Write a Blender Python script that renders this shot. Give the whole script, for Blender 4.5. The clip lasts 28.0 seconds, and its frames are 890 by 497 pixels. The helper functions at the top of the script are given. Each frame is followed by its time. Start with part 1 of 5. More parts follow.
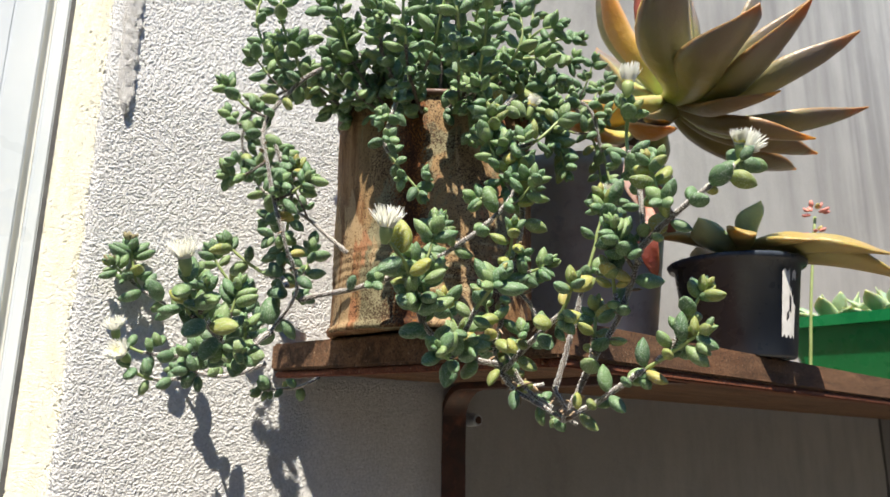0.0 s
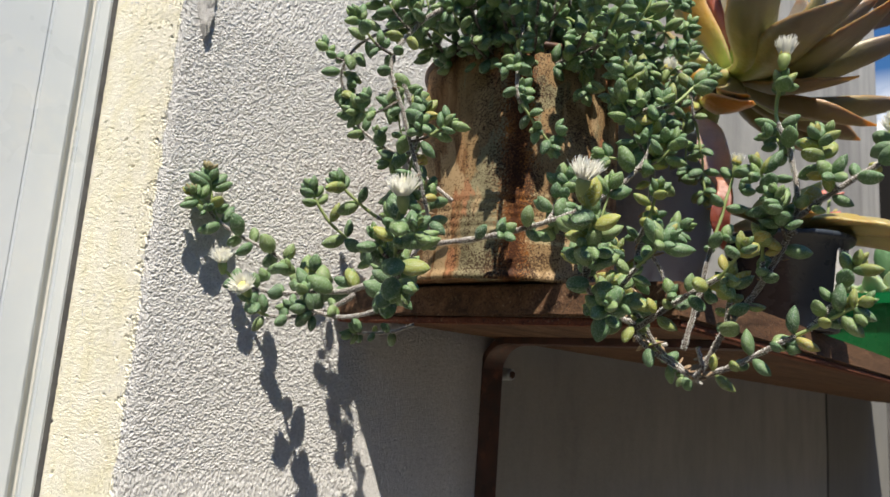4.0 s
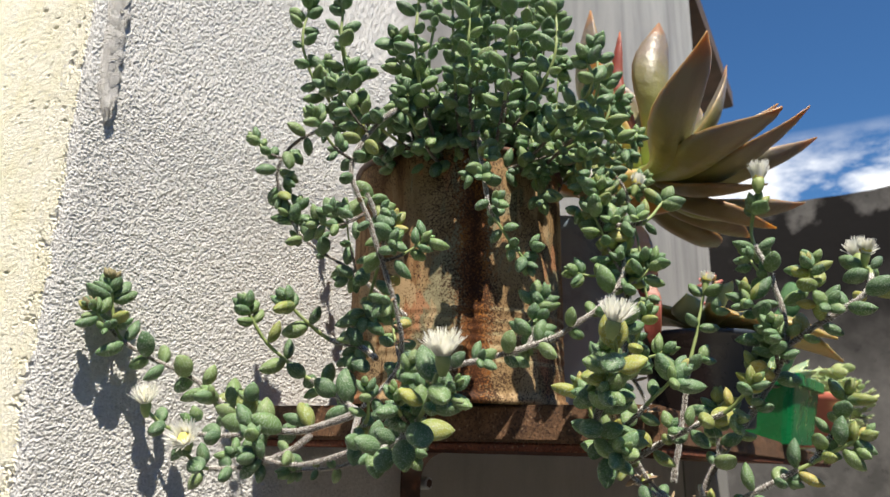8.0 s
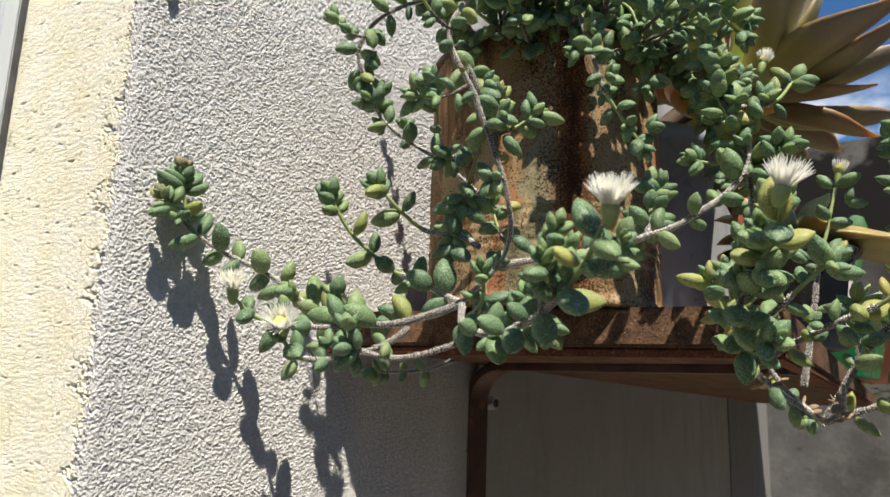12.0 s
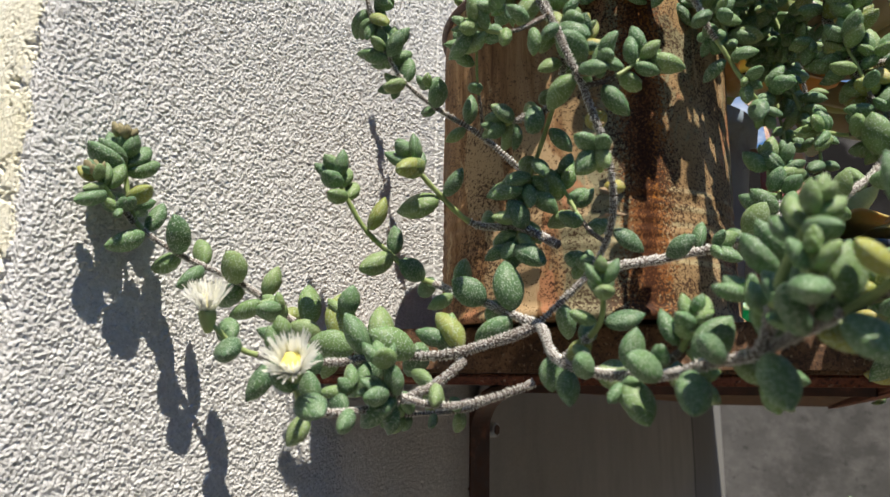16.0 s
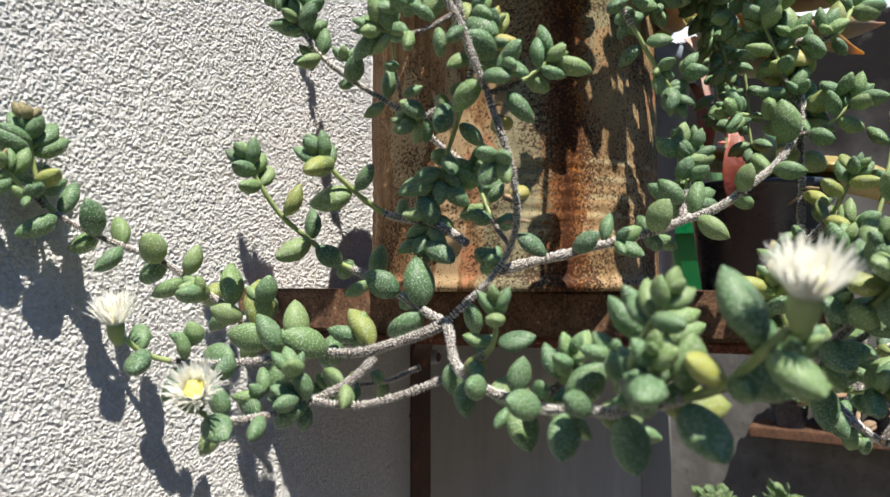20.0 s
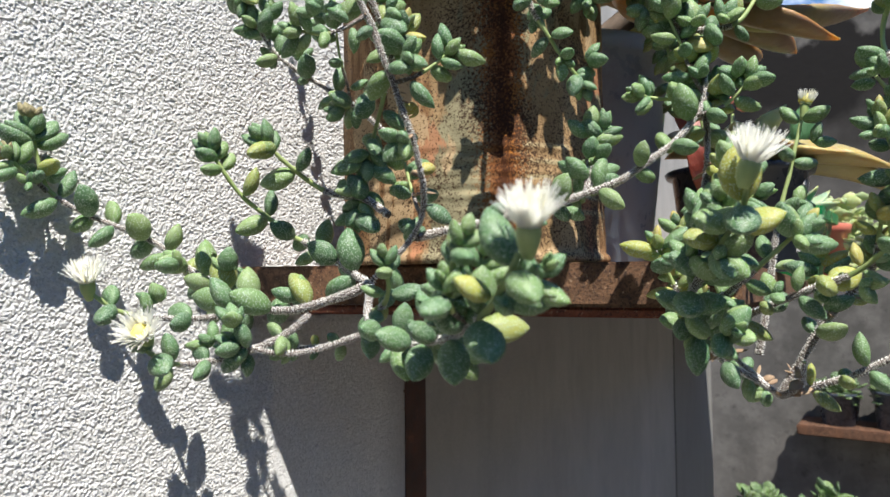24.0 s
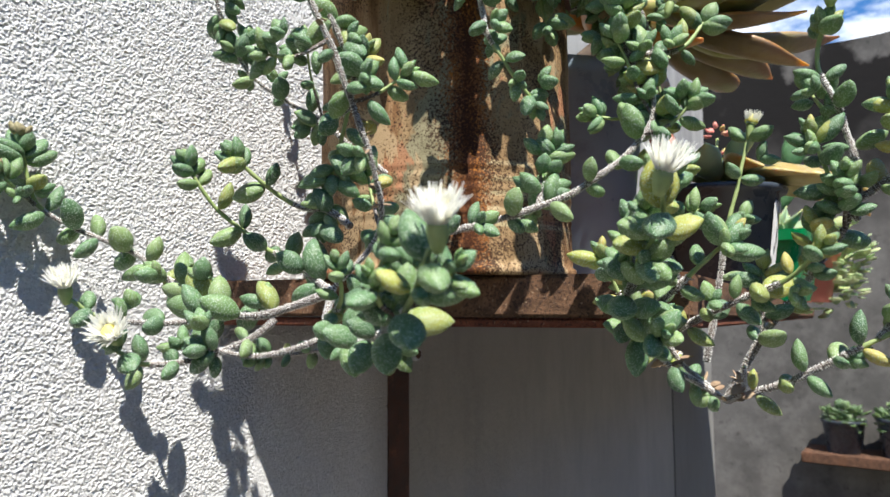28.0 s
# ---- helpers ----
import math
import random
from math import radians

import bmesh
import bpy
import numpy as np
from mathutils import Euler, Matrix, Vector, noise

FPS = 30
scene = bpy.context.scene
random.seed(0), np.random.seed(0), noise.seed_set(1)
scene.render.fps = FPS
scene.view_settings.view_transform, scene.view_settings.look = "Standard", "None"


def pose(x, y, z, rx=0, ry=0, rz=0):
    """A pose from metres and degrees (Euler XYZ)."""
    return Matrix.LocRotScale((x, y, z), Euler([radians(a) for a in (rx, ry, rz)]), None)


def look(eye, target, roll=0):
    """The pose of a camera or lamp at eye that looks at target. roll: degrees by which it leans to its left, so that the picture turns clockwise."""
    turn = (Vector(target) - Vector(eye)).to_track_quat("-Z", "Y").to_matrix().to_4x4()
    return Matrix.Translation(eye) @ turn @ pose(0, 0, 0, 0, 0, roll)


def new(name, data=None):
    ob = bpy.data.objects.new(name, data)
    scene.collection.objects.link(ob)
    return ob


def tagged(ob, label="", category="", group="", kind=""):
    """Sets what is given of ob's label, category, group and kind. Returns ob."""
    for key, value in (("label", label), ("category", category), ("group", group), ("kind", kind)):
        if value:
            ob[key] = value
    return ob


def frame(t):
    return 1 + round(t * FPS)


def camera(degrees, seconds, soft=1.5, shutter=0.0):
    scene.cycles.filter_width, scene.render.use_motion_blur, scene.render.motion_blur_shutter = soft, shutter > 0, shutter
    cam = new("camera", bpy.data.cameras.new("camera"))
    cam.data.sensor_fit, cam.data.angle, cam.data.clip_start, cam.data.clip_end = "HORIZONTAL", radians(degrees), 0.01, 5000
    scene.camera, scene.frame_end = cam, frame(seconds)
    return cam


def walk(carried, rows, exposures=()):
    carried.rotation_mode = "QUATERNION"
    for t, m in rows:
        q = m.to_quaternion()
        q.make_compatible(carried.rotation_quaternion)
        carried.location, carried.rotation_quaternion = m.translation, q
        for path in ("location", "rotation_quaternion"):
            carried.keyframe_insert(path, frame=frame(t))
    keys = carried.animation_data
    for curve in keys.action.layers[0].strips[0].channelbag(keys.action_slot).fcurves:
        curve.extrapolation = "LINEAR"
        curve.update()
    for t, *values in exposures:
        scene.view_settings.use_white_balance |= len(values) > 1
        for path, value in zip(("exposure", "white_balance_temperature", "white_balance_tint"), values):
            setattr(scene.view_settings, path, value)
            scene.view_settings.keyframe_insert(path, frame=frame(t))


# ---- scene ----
cam = camera(63.6, 28.0)
cam.data.dof.use_dof, cam.data.dof.focus_distance, cam.data.dof.aperture_fstop = True, 0.24, 34.0
METRES, EYE, TILT, LEAN, TURN = 0.51, 1.55, 0.0, 0.0, -36.0
ROWS = [
    (0.0, 0.0, 0.0, 0.0, -0.21, 13.14, -0.88),
    (0.5, -0.0412, 0.0104, 0.0, -1.23, 11.99, -3.01),
    (1.0, -0.075, 0.0049, 0.0003, -2.06, 11.74, -5.06),
    (1.5, -0.081, -0.0023, 0.0001, -1.61, 11.15, -4.76),
    (2.0, -0.0941, -0.0017, -0.0069, -0.01, 10.39, -4.99),
    (2.5, -0.1277, 0.0016, -0.0152, -0.67, 11.26, -5.24),
    (3.0, -0.1345, 0.0149, -0.0163, -4.85, 11.4, -4.03),
    (3.5, -0.1352, 0.0064, -0.0124, -5.17, 9.75, -3.93),
    (5.5, -0.2393, 0.0788, -0.0056, -14.47, 11.29, -2.98),
    (6.0, -0.2626, 0.0955, 0.0072, -17.49, 10.26, -2.64),
    (6.5, -0.2648, 0.101, 0.0265, -18.75, 11.96, -2.45),
    (7.0, -0.2564, 0.1038, 0.0303, -18.75, 12.19, -1.87),
    (7.5, -0.2505, 0.1, 0.0417, -18.81, 13.24, -1.51),
    (8.0, -0.2363, 0.0759, 0.0413, -18.42, 15.39, -1.09),
    (8.5, -0.2246, 0.0629, 0.0394, -17.7, 14.98, -1.11),
    (9.0, -0.2281, 0.0633, 0.0397, -16.31, 13.35, -0.84),
    (9.5, -0.2349, 0.0708, 0.0334, -16.78, 12.93, -1.51),
    (10.0, -0.2388, 0.075, 0.0311, -16.64, 12.46, -1.75),
    (10.5, -0.2407, 0.0816, 0.0284, -16.52, 12.03, -1.89),
    (11.0, -0.2404, 0.0893, 0.0239, -16.45, 11.49, -1.81),
    (11.5, -0.2578, 0.1143, 0.0138, -15.9, 10.85, -2.04),
    (12.0, -0.268, 0.1444, 0.0103, -16.48, 11.07, -2.02),
    (12.5, -0.2834, 0.1776, 0.0123, -17.24, 10.97, -2.04),
    (13.0, -0.2977, 0.2242, 0.0187, -19.03, 11.35, -1.54),
    (13.5, -0.3038, 0.2676, 0.0233, -19.76, 10.24, -1.4),
    (15.5, -0.291, 0.2939, 0.0321, -21.64, 11.67, -0.77),
    (16.0, -0.287, 0.2881, 0.0329, -21.44, 11.36, -0.68),
    (16.5, -0.289, 0.281, 0.0343, -21.55, 11.66, -0.65),
    (17.0, -0.2914, 0.2745, 0.0363, -21.38, 11.88, -0.5),
    (17.5, -0.2877, 0.2707, 0.0374, -21.25, 11.78, -0.33),
    (18.0, -0.2855, 0.2611, 0.05, -18.29, 7.45, -0.35),
    (18.5, -0.272, 0.2735, 0.0564, -19.87, 6.44, -0.12),
    (19.0, -0.2646, 0.2846, 0.0651, -23.79, 5.24, -0.33),
    (19.5, -0.2678, 0.2827, 0.0773, -23.9, 1.93, 0.11),
    (20.0, -0.2688, 0.2685, 0.0837, -24.24, 2.21, 0.17),
    (20.5, -0.2603, 0.2574, 0.0726, -22.78, 2.34, 0.31),
    (21.0, -0.2606, 0.2443, 0.0641, -23.46, 4.32, -0.72),
    (21.5, -0.2656, 0.2344, 0.0638, -23.94, 4.56, -1.06),
    (22.0, -0.2708, 0.2249, 0.061, -25.18, 4.54, -1.29),
    (22.5, -0.2731, 0.2169, 0.0615, -25.96, 4.52, -0.99),
    (24.5, -0.2033, 0.1811, 0.0665, -16.71, 3.2, 0.51),
    (25.0, -0.1878, 0.1621, 0.0584, -14.43, 5.59, 0.07),
    (25.5, -0.2063, 0.1622, 0.0551, -17.7, 4.54, -0.39),
    (26.0, -0.2169, 0.1661, 0.0526, -19.55, 4.34, 0.03),
    (26.5, -0.219, 0.1745, 0.0533, -19.79, 4.36, -0.32),
    (27.0, -0.2187, 0.1773, 0.0531, -19.73, 4.49, -0.31),
    (27.5, -0.2139, 0.1725, 0.0532, -19.56, 4.19, -0.2),
    (28.0, -0.2087, 0.1703, 0.0552, -19.51, 4.38, 0.35),
]
walk(cam, [(t, pose(0, 0, EYE, TILT, LEAN, TURN) @ pose(METRES * x, METRES * y, METRES * z, 90 + pitch, roll, yaw)) for t, x, y, z, yaw, pitch, roll in ROWS],
     exposures=[(0.0, 0.90, 6800, 10), (1.0, 0.80, 6800, 10), (3.0, 0.46, 6850, 10), (8.0, 0.58, 6900, 10), (13.0, 0.52, 6900, 10), (17.0, 0.52, 6740, 10), (20.0, 0.70, 6590, 10), (22.0, 0.72, 6460, 10), (25.0, 0.90, 6310, 10), (28.0, 0.93, 6260, 10)])

# ---- world, sun ----
SUN_WAY = Vector((0.80, 1.0, -2.15)).normalized()
world = bpy.data.worlds.new("sky")
scene.world = world
world.use_nodes = True


def build_sky():
    nt = world.node_tree
    nt.nodes.clear()
    N, L = nt.nodes.new, nt.links.new
    out, bg, sky = N("ShaderNodeOutputWorld"), N("ShaderNodeBackground"), N("ShaderNodeTexSky")
    sky.sky_type = "NISHITA"
    sky.sun_disc = False
    sky.sun_elevation = math.asin(-SUN_WAY.z)
    sky.sun_rotation = math.atan2(-SUN_WAY.x, -SUN_WAY.y)
    sky.dust_density, sky.ozone_density = 0.15, 3.5
    tc, mp, nz, ramp, mix = N("ShaderNodeTexCoord"), N("ShaderNodeMapping"), N("ShaderNodeTexNoise"), N("ShaderNodeValToRGB"), N("ShaderNodeMix")
    mp.inputs["Scale"].default_value = (1.0, 1.0, 2.6)
    nz.inputs["Scale"].default_value, nz.inputs["Detail"].default_value = 3.4, 9
    nz.inputs["Roughness"].default_value = 0.62
    ramp.color_ramp.elements[0].position, ramp.color_ramp.elements[1].position = 0.42, 0.54
    tint = N("ShaderNodeMix")
    tint.data_type, tint.blend_type = "RGBA", "MULTIPLY"
    tint.inputs[0].default_value, tint.inputs[7].default_value = 1.0, (0.48, 0.86, 1.18, 1)
    sep, low = N("ShaderNodeSeparateXYZ"), N("ShaderNodeMapRange")
    low.inputs["From Min"].default_value, low.inputs["From Max"].default_value = 0.385, 0.325
    mul = N("ShaderNodeMath")
    mul.operation = "MULTIPLY"
    mix.data_type = "RGBA"
    mix.inputs[7].default_value = (13.0, 13.4, 14.0, 1)
    L(tc.outputs["Generated"], mp.inputs["Vector"]), L(mp.outputs[0], nz.inputs["Vector"]), L(nz.outputs["Fac"], ramp.inputs[0])
    L(tc.outputs["Generated"], sep.inputs[0]), L(sep.outputs["Z"], low.inputs["Value"])
    L(ramp.outputs[0], mul.inputs[0]), L(low.outputs[0], mul.inputs[1])
    L(mul.outputs[0], mix.inputs[0]), L(sky.outputs[0], tint.inputs[6]), L(tint.outputs[2], mix.inputs[6]), L(mix.outputs[2], bg.inputs[0])
    bg.inputs["Strength"].default_value = 0.072
    L(bg.outputs[0], out.inputs[0])


build_sky()
sun = new("sun", bpy.data.lights.new("sun", "SUN"))
sun.data.energy, sun.data.angle, sun.data.color = 5.0, radians(0.55), (1.0, 0.94, 0.84)
sun.matrix_basis = look(Vector((0, 0, 1.6)) - SUN_WAY * 4, (0, 0, 1.6))

# ---- materials ----


class Mat:
    """A small node-graph writer round one Principled shader."""

    def __init__(self, name, color=(0.5, 0.5, 0.5), rough=0.7, metal=0.0, spec=0.5):
        self.m = bpy.data.materials.new(name)
        self.m.use_nodes = True
        self.nt = self.m.node_tree
        self.b = self.nt.nodes["Principled BSDF"]
        self.b.inputs["Base Color"].default_value = (*color, 1)
        self.b.inputs["Roughness"].default_value = rough
        self.b.inputs["Metallic"].default_value = metal
        self.b.inputs["Specular IOR Level"].default_value = spec
        self.height = None
        tc = self.N("ShaderNodeTexCoord")
        self.obj = tc.outputs["Object"]

    def N(self, kind):
        return self.nt.nodes.new(kind)

    def L(self, a, b):
        self.nt.links.new(a, b)

    def coords(self, scale=(1, 1, 1)):
        mp = self.N("ShaderNodeMapping")
        mp.inputs["Scale"].default_value = scale
        self.L(self.obj, mp.inputs["Vector"])
        return mp.outputs[0]

    def noise(self, scale, detail=5, stretch=(1, 1, 1), rough=0.55, distort=0.0):
        n = self.N("ShaderNodeTexNoise")
        n.inputs["Scale"].default_value, n.inputs["Detail"].default_value = scale, detail
        n.inputs["Roughness"].default_value, n.inputs["Distortion"].default_value = rough, distort
        self.L(self.coords(stretch), n.inputs["Vector"])
        return n.outputs["Fac"]

    def voronoi(self, scale, feature="F1", stretch=(1, 1, 1)):
        n = self.N("ShaderNodeTexVoronoi")
        n.feature = feature
        n.inputs["Scale"].default_value = scale
        self.L(self.coords(stretch), n.inputs["Vector"])
        return n.outputs["Distance"]

    def ramp(self, fac, *stops):
        r = self.N("ShaderNodeValToRGB")
        e = r.color_ramp.elements
        while len(e) < len(stops):
            e.new(0.5)
        for k, (p, c) in enumerate(stops):
            e[k].position = p
            e[k].color = (*c, 1) if isinstance(c, tuple) else (c, c, c, 1)
        self.L(fac, r.inputs[0])
        return r.outputs[0]

    def mix(self, fac, a, b, blend="MIX"):
        x = self.N("ShaderNodeMix")
        x.data_type, x.blend_type = "RGBA", blend
        for k, v in ((0, fac), (6, a), (7, b)):
            if isinstance(v, tuple):
                x.inputs[k].default_value = (*v, 1)
            elif isinstance(v, (int, float)):
                x.inputs[k].default_value = v
            else:
                self.L(v, x.inputs[k])
        return x.outputs[2]

    def math(self, op, a, b=0.0):
        x = self.N("ShaderNodeMath")
        x.operation = op
        for k, v in ((0, a), (1, b)):
            if isinstance(v, (int, float)):
                x.inputs[k].default_value = v
            else:
                self.L(v, x.inputs[k])
        return x.outputs[0]

    def axis(self, name):
        s = self.N("ShaderNodeSeparateXYZ")
        self.L(self.obj, s.inputs[0])
        return s.outputs[name]

    def random(self):
        return self.N("ShaderNodeObjectInfo").outputs["Random"]

    def island(self):
        return self.N("ShaderNodeNewGeometry").outputs["Random Per Island"]

    def color(self, c):
        self.L(c, self.b.inputs["Base Color"])
        return self

    def rough(self, r):
        self.L(r, self.b.inputs["Roughness"])
        return self

    def bump(self, h, strength, dist):
        n = self.N("ShaderNodeBump")
        n.inputs["Strength"].default_value, n.inputs["Distance"].default_value = strength, dist
        self.L(h, n.inputs["Height"])
        if self.height:
            self.L(self.height, n.inputs["Normal"])
        self.height = n.outputs[0]
        self.L(self.height, self.b.inputs["Normal"])
        return self


def mat_render_wall():
    """Rough grey cement render, with a band of cream paint along the window."""
    k = Mat("rough_render", rough=0.95, spec=0.2)
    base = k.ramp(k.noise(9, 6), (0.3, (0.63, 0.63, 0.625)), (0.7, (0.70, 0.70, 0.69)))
    # Pale and dark specks colour in the grain's lit tops and shaded gaps.
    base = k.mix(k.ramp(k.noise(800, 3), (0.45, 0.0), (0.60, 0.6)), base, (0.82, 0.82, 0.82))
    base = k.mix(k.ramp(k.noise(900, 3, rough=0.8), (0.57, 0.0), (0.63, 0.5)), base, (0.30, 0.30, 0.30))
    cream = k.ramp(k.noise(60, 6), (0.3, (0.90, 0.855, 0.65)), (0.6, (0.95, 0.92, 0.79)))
    # Dark specks are coloured into the cream in place of small shaded pits.
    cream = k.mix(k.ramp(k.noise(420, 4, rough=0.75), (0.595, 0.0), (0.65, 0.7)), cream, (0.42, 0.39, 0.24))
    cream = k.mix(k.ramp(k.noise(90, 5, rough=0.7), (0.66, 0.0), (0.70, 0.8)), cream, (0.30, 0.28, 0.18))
    edge = k.math("ADD", k.axis("X"), k.math("MULTIPLY", k.math("SUBTRACT", k.noise(70, 6, rough=0.75), 0.5), 0.0055))
    along = k.N("ShaderNodeMapRange")
    along.inputs["From Min"].default_value, along.inputs["From Max"].default_value = 0.262, 0.294
    k.L(k.axis("X"), along.inputs["Value"])
    plain = k.ramp(k.noise(5, 7, rough=0.6), (0.3, (0.34, 0.335, 0.33)), (0.7, (0.42, 0.415, 0.41)))
    base = k.mix(along.outputs[0], base, plain)
    paint = k.math("LESS_THAN", edge, 0.0595)
    pin = k.math("GREATER_THAN", k.noise(300, 4, rough=0.7), 0.36)
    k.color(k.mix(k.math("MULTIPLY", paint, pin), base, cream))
    k.bump(k.noise(1900, 4, rough=0.85), 0.6, 0.0007)
    return k.m


def mat_smooth_wall():
    k = Mat("smooth_cement", rough=0.7, spec=0.35)
    base = k.ramp(k.noise(5, 7, rough=0.6), (0.3, (0.36, 0.355, 0.335)), (0.7, (0.46, 0.455, 0.43)))
    base = k.mix(k.ramp(k.noise(22, 7, (1, 1, 0.35), rough=0.7), (0.45, 0.0), (0.75, 0.55)), base, (0.25, 0.245, 0.24))
    base = k.mix(k.ramp(k.noise(420, 4, rough=0.75), (0.52, 0.0), (0.7, 0.5)), base, (0.46, 0.455, 0.445))
    streak = k.ramp(k.noise(14, 5, (1, 1, 0.07), distort=0.5), (0.46, 0.0), (0.74, 0.6))
    high = k.N("ShaderNodeMapRange")
    high.inputs["From Min"].default_value, high.inputs["From Max"].default_value = 1.62, 1.95
    k.L(k.math("ADD", k.axis("Z"), k.math("MULTIPLY", k.math("SUBTRACT", k.noise(9, 4, (1, 1, 0.1)), 0.5), 0.5)), high.inputs["Value"])
    base = k.mix(k.math("MULTIPLY", streak, high.outputs[0]), base, (0.15, 0.145, 0.145))
    joint = k.math("ADD", k.axis("X"), k.math("MULTIPLY", k.math("SUBTRACT", k.noise(12, 4), 0.5), 0.012))
    # Darker tone beyond the joint, below about 1.6 m.
    darker_end = k.math("MULTIPLY", k.math("GREATER_THAN", joint, 1.18), k.math("LESS_THAN", k.math("ADD", k.axis("Z"), k.math("MULTIPLY", k.noise(9, 5), 0.08)), 1.64))
    base = k.mix(k.math("MULTIPLY", darker_end, 0.6), base, (0.15, 0.15, 0.145))
    crack = k.math("LESS_THAN", k.math("ABSOLUTE", k.math("SUBTRACT", joint, 1.18)), 0.006)
    k.color(k.mix(k.math("MULTIPLY", crack, k.math("LESS_THAN", k.axis("Z"), 1.57)), base, (0.05, 0.05, 0.05)))
    k.bump(k.noise(160, 7, rough=0.7), 0.45, 0.0018)
    return k.m


def mat_far_wall():
    k = Mat("weathered_cement", rough=0.95, spec=0.2)
    base = k.ramp(k.noise(2.6, 8, rough=0.62), (0.3, (0.075, 0.072, 0.068)), (0.7, (0.15, 0.143, 0.136)))
    base = k.mix(k.ramp(k.noise(16, 7, rough=0.65), (0.45, 0.0), (0.7, 0.6)), base, (0.20, 0.19, 0.18))
    base = k.mix(k.ramp(k.noise(34, 6, rough=0.7), (0.58, 0.0), (0.68, 0.6)), base, (0.045, 0.044, 0.042))
    top = k.math("ADD", k.axis("Z"), k.math("MULTIPLY", k.math("SUBTRACT", k.noise(5, 7), 0.5), 0.5))
    mr = k.N("ShaderNodeMapRange")
    mr.inputs["From Min"].default_value, mr.inputs["From Max"].default_value = 1.72, 2.06
    k.L(top, mr.inputs["Value"])
    cap = k.N("ShaderNodeMapRange")
    cap.inputs["From Min"].default_value, cap.inputs["From Max"].default_value = 2.27, 2.24
    k.L(top, cap.inputs["Value"])
    base = k.mix(k.math("MULTIPLY", mr.outputs[0], cap.outputs[0]), base, (0.014, 0.013, 0.013))
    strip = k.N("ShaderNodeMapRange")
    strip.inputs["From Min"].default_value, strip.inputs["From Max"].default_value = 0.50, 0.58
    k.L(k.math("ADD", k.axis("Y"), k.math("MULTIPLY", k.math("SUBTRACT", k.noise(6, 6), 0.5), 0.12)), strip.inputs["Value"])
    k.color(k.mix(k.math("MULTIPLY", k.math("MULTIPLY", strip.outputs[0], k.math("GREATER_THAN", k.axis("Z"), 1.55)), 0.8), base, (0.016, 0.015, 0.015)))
    k.bump(k.noise(30, 7, rough=0.6), 0.25, 0.006)
    return k.m


def mat_wood(name, dark, light, rust=0.3):
    k = Mat(name, rough=0.8, spec=0.3)
    grain = k.noise(120, 7, (0.12, 1.0, 1.0), rough=0.65, distort=0.6)
    base = k.ramp(grain, (0.3, dark), (0.68, light))
    base = k.mix(k.ramp(k.noise(25, 5), (0.5, 0.0), (0.75, rust)), base, (0.30, 0.12, 0.05))
    pits = k.ramp(k.noise(900, 4, rough=0.75), (0.5, 0.0), (0.62, 0.85))
    base = k.mix(k.ramp(k.noise(700, 3), (0.62, 0.0), (0.7, 0.6)), base, (0.42, 0.30, 0.20))
    k.color(k.mix(pits, base, (0.035, 0.02, 0.016)))
    k.bump(grain, 0.5, 0.0012)
    k.bump(k.noise(900, 4, rough=0.75), 0.7, 0.0006)
    return k.m


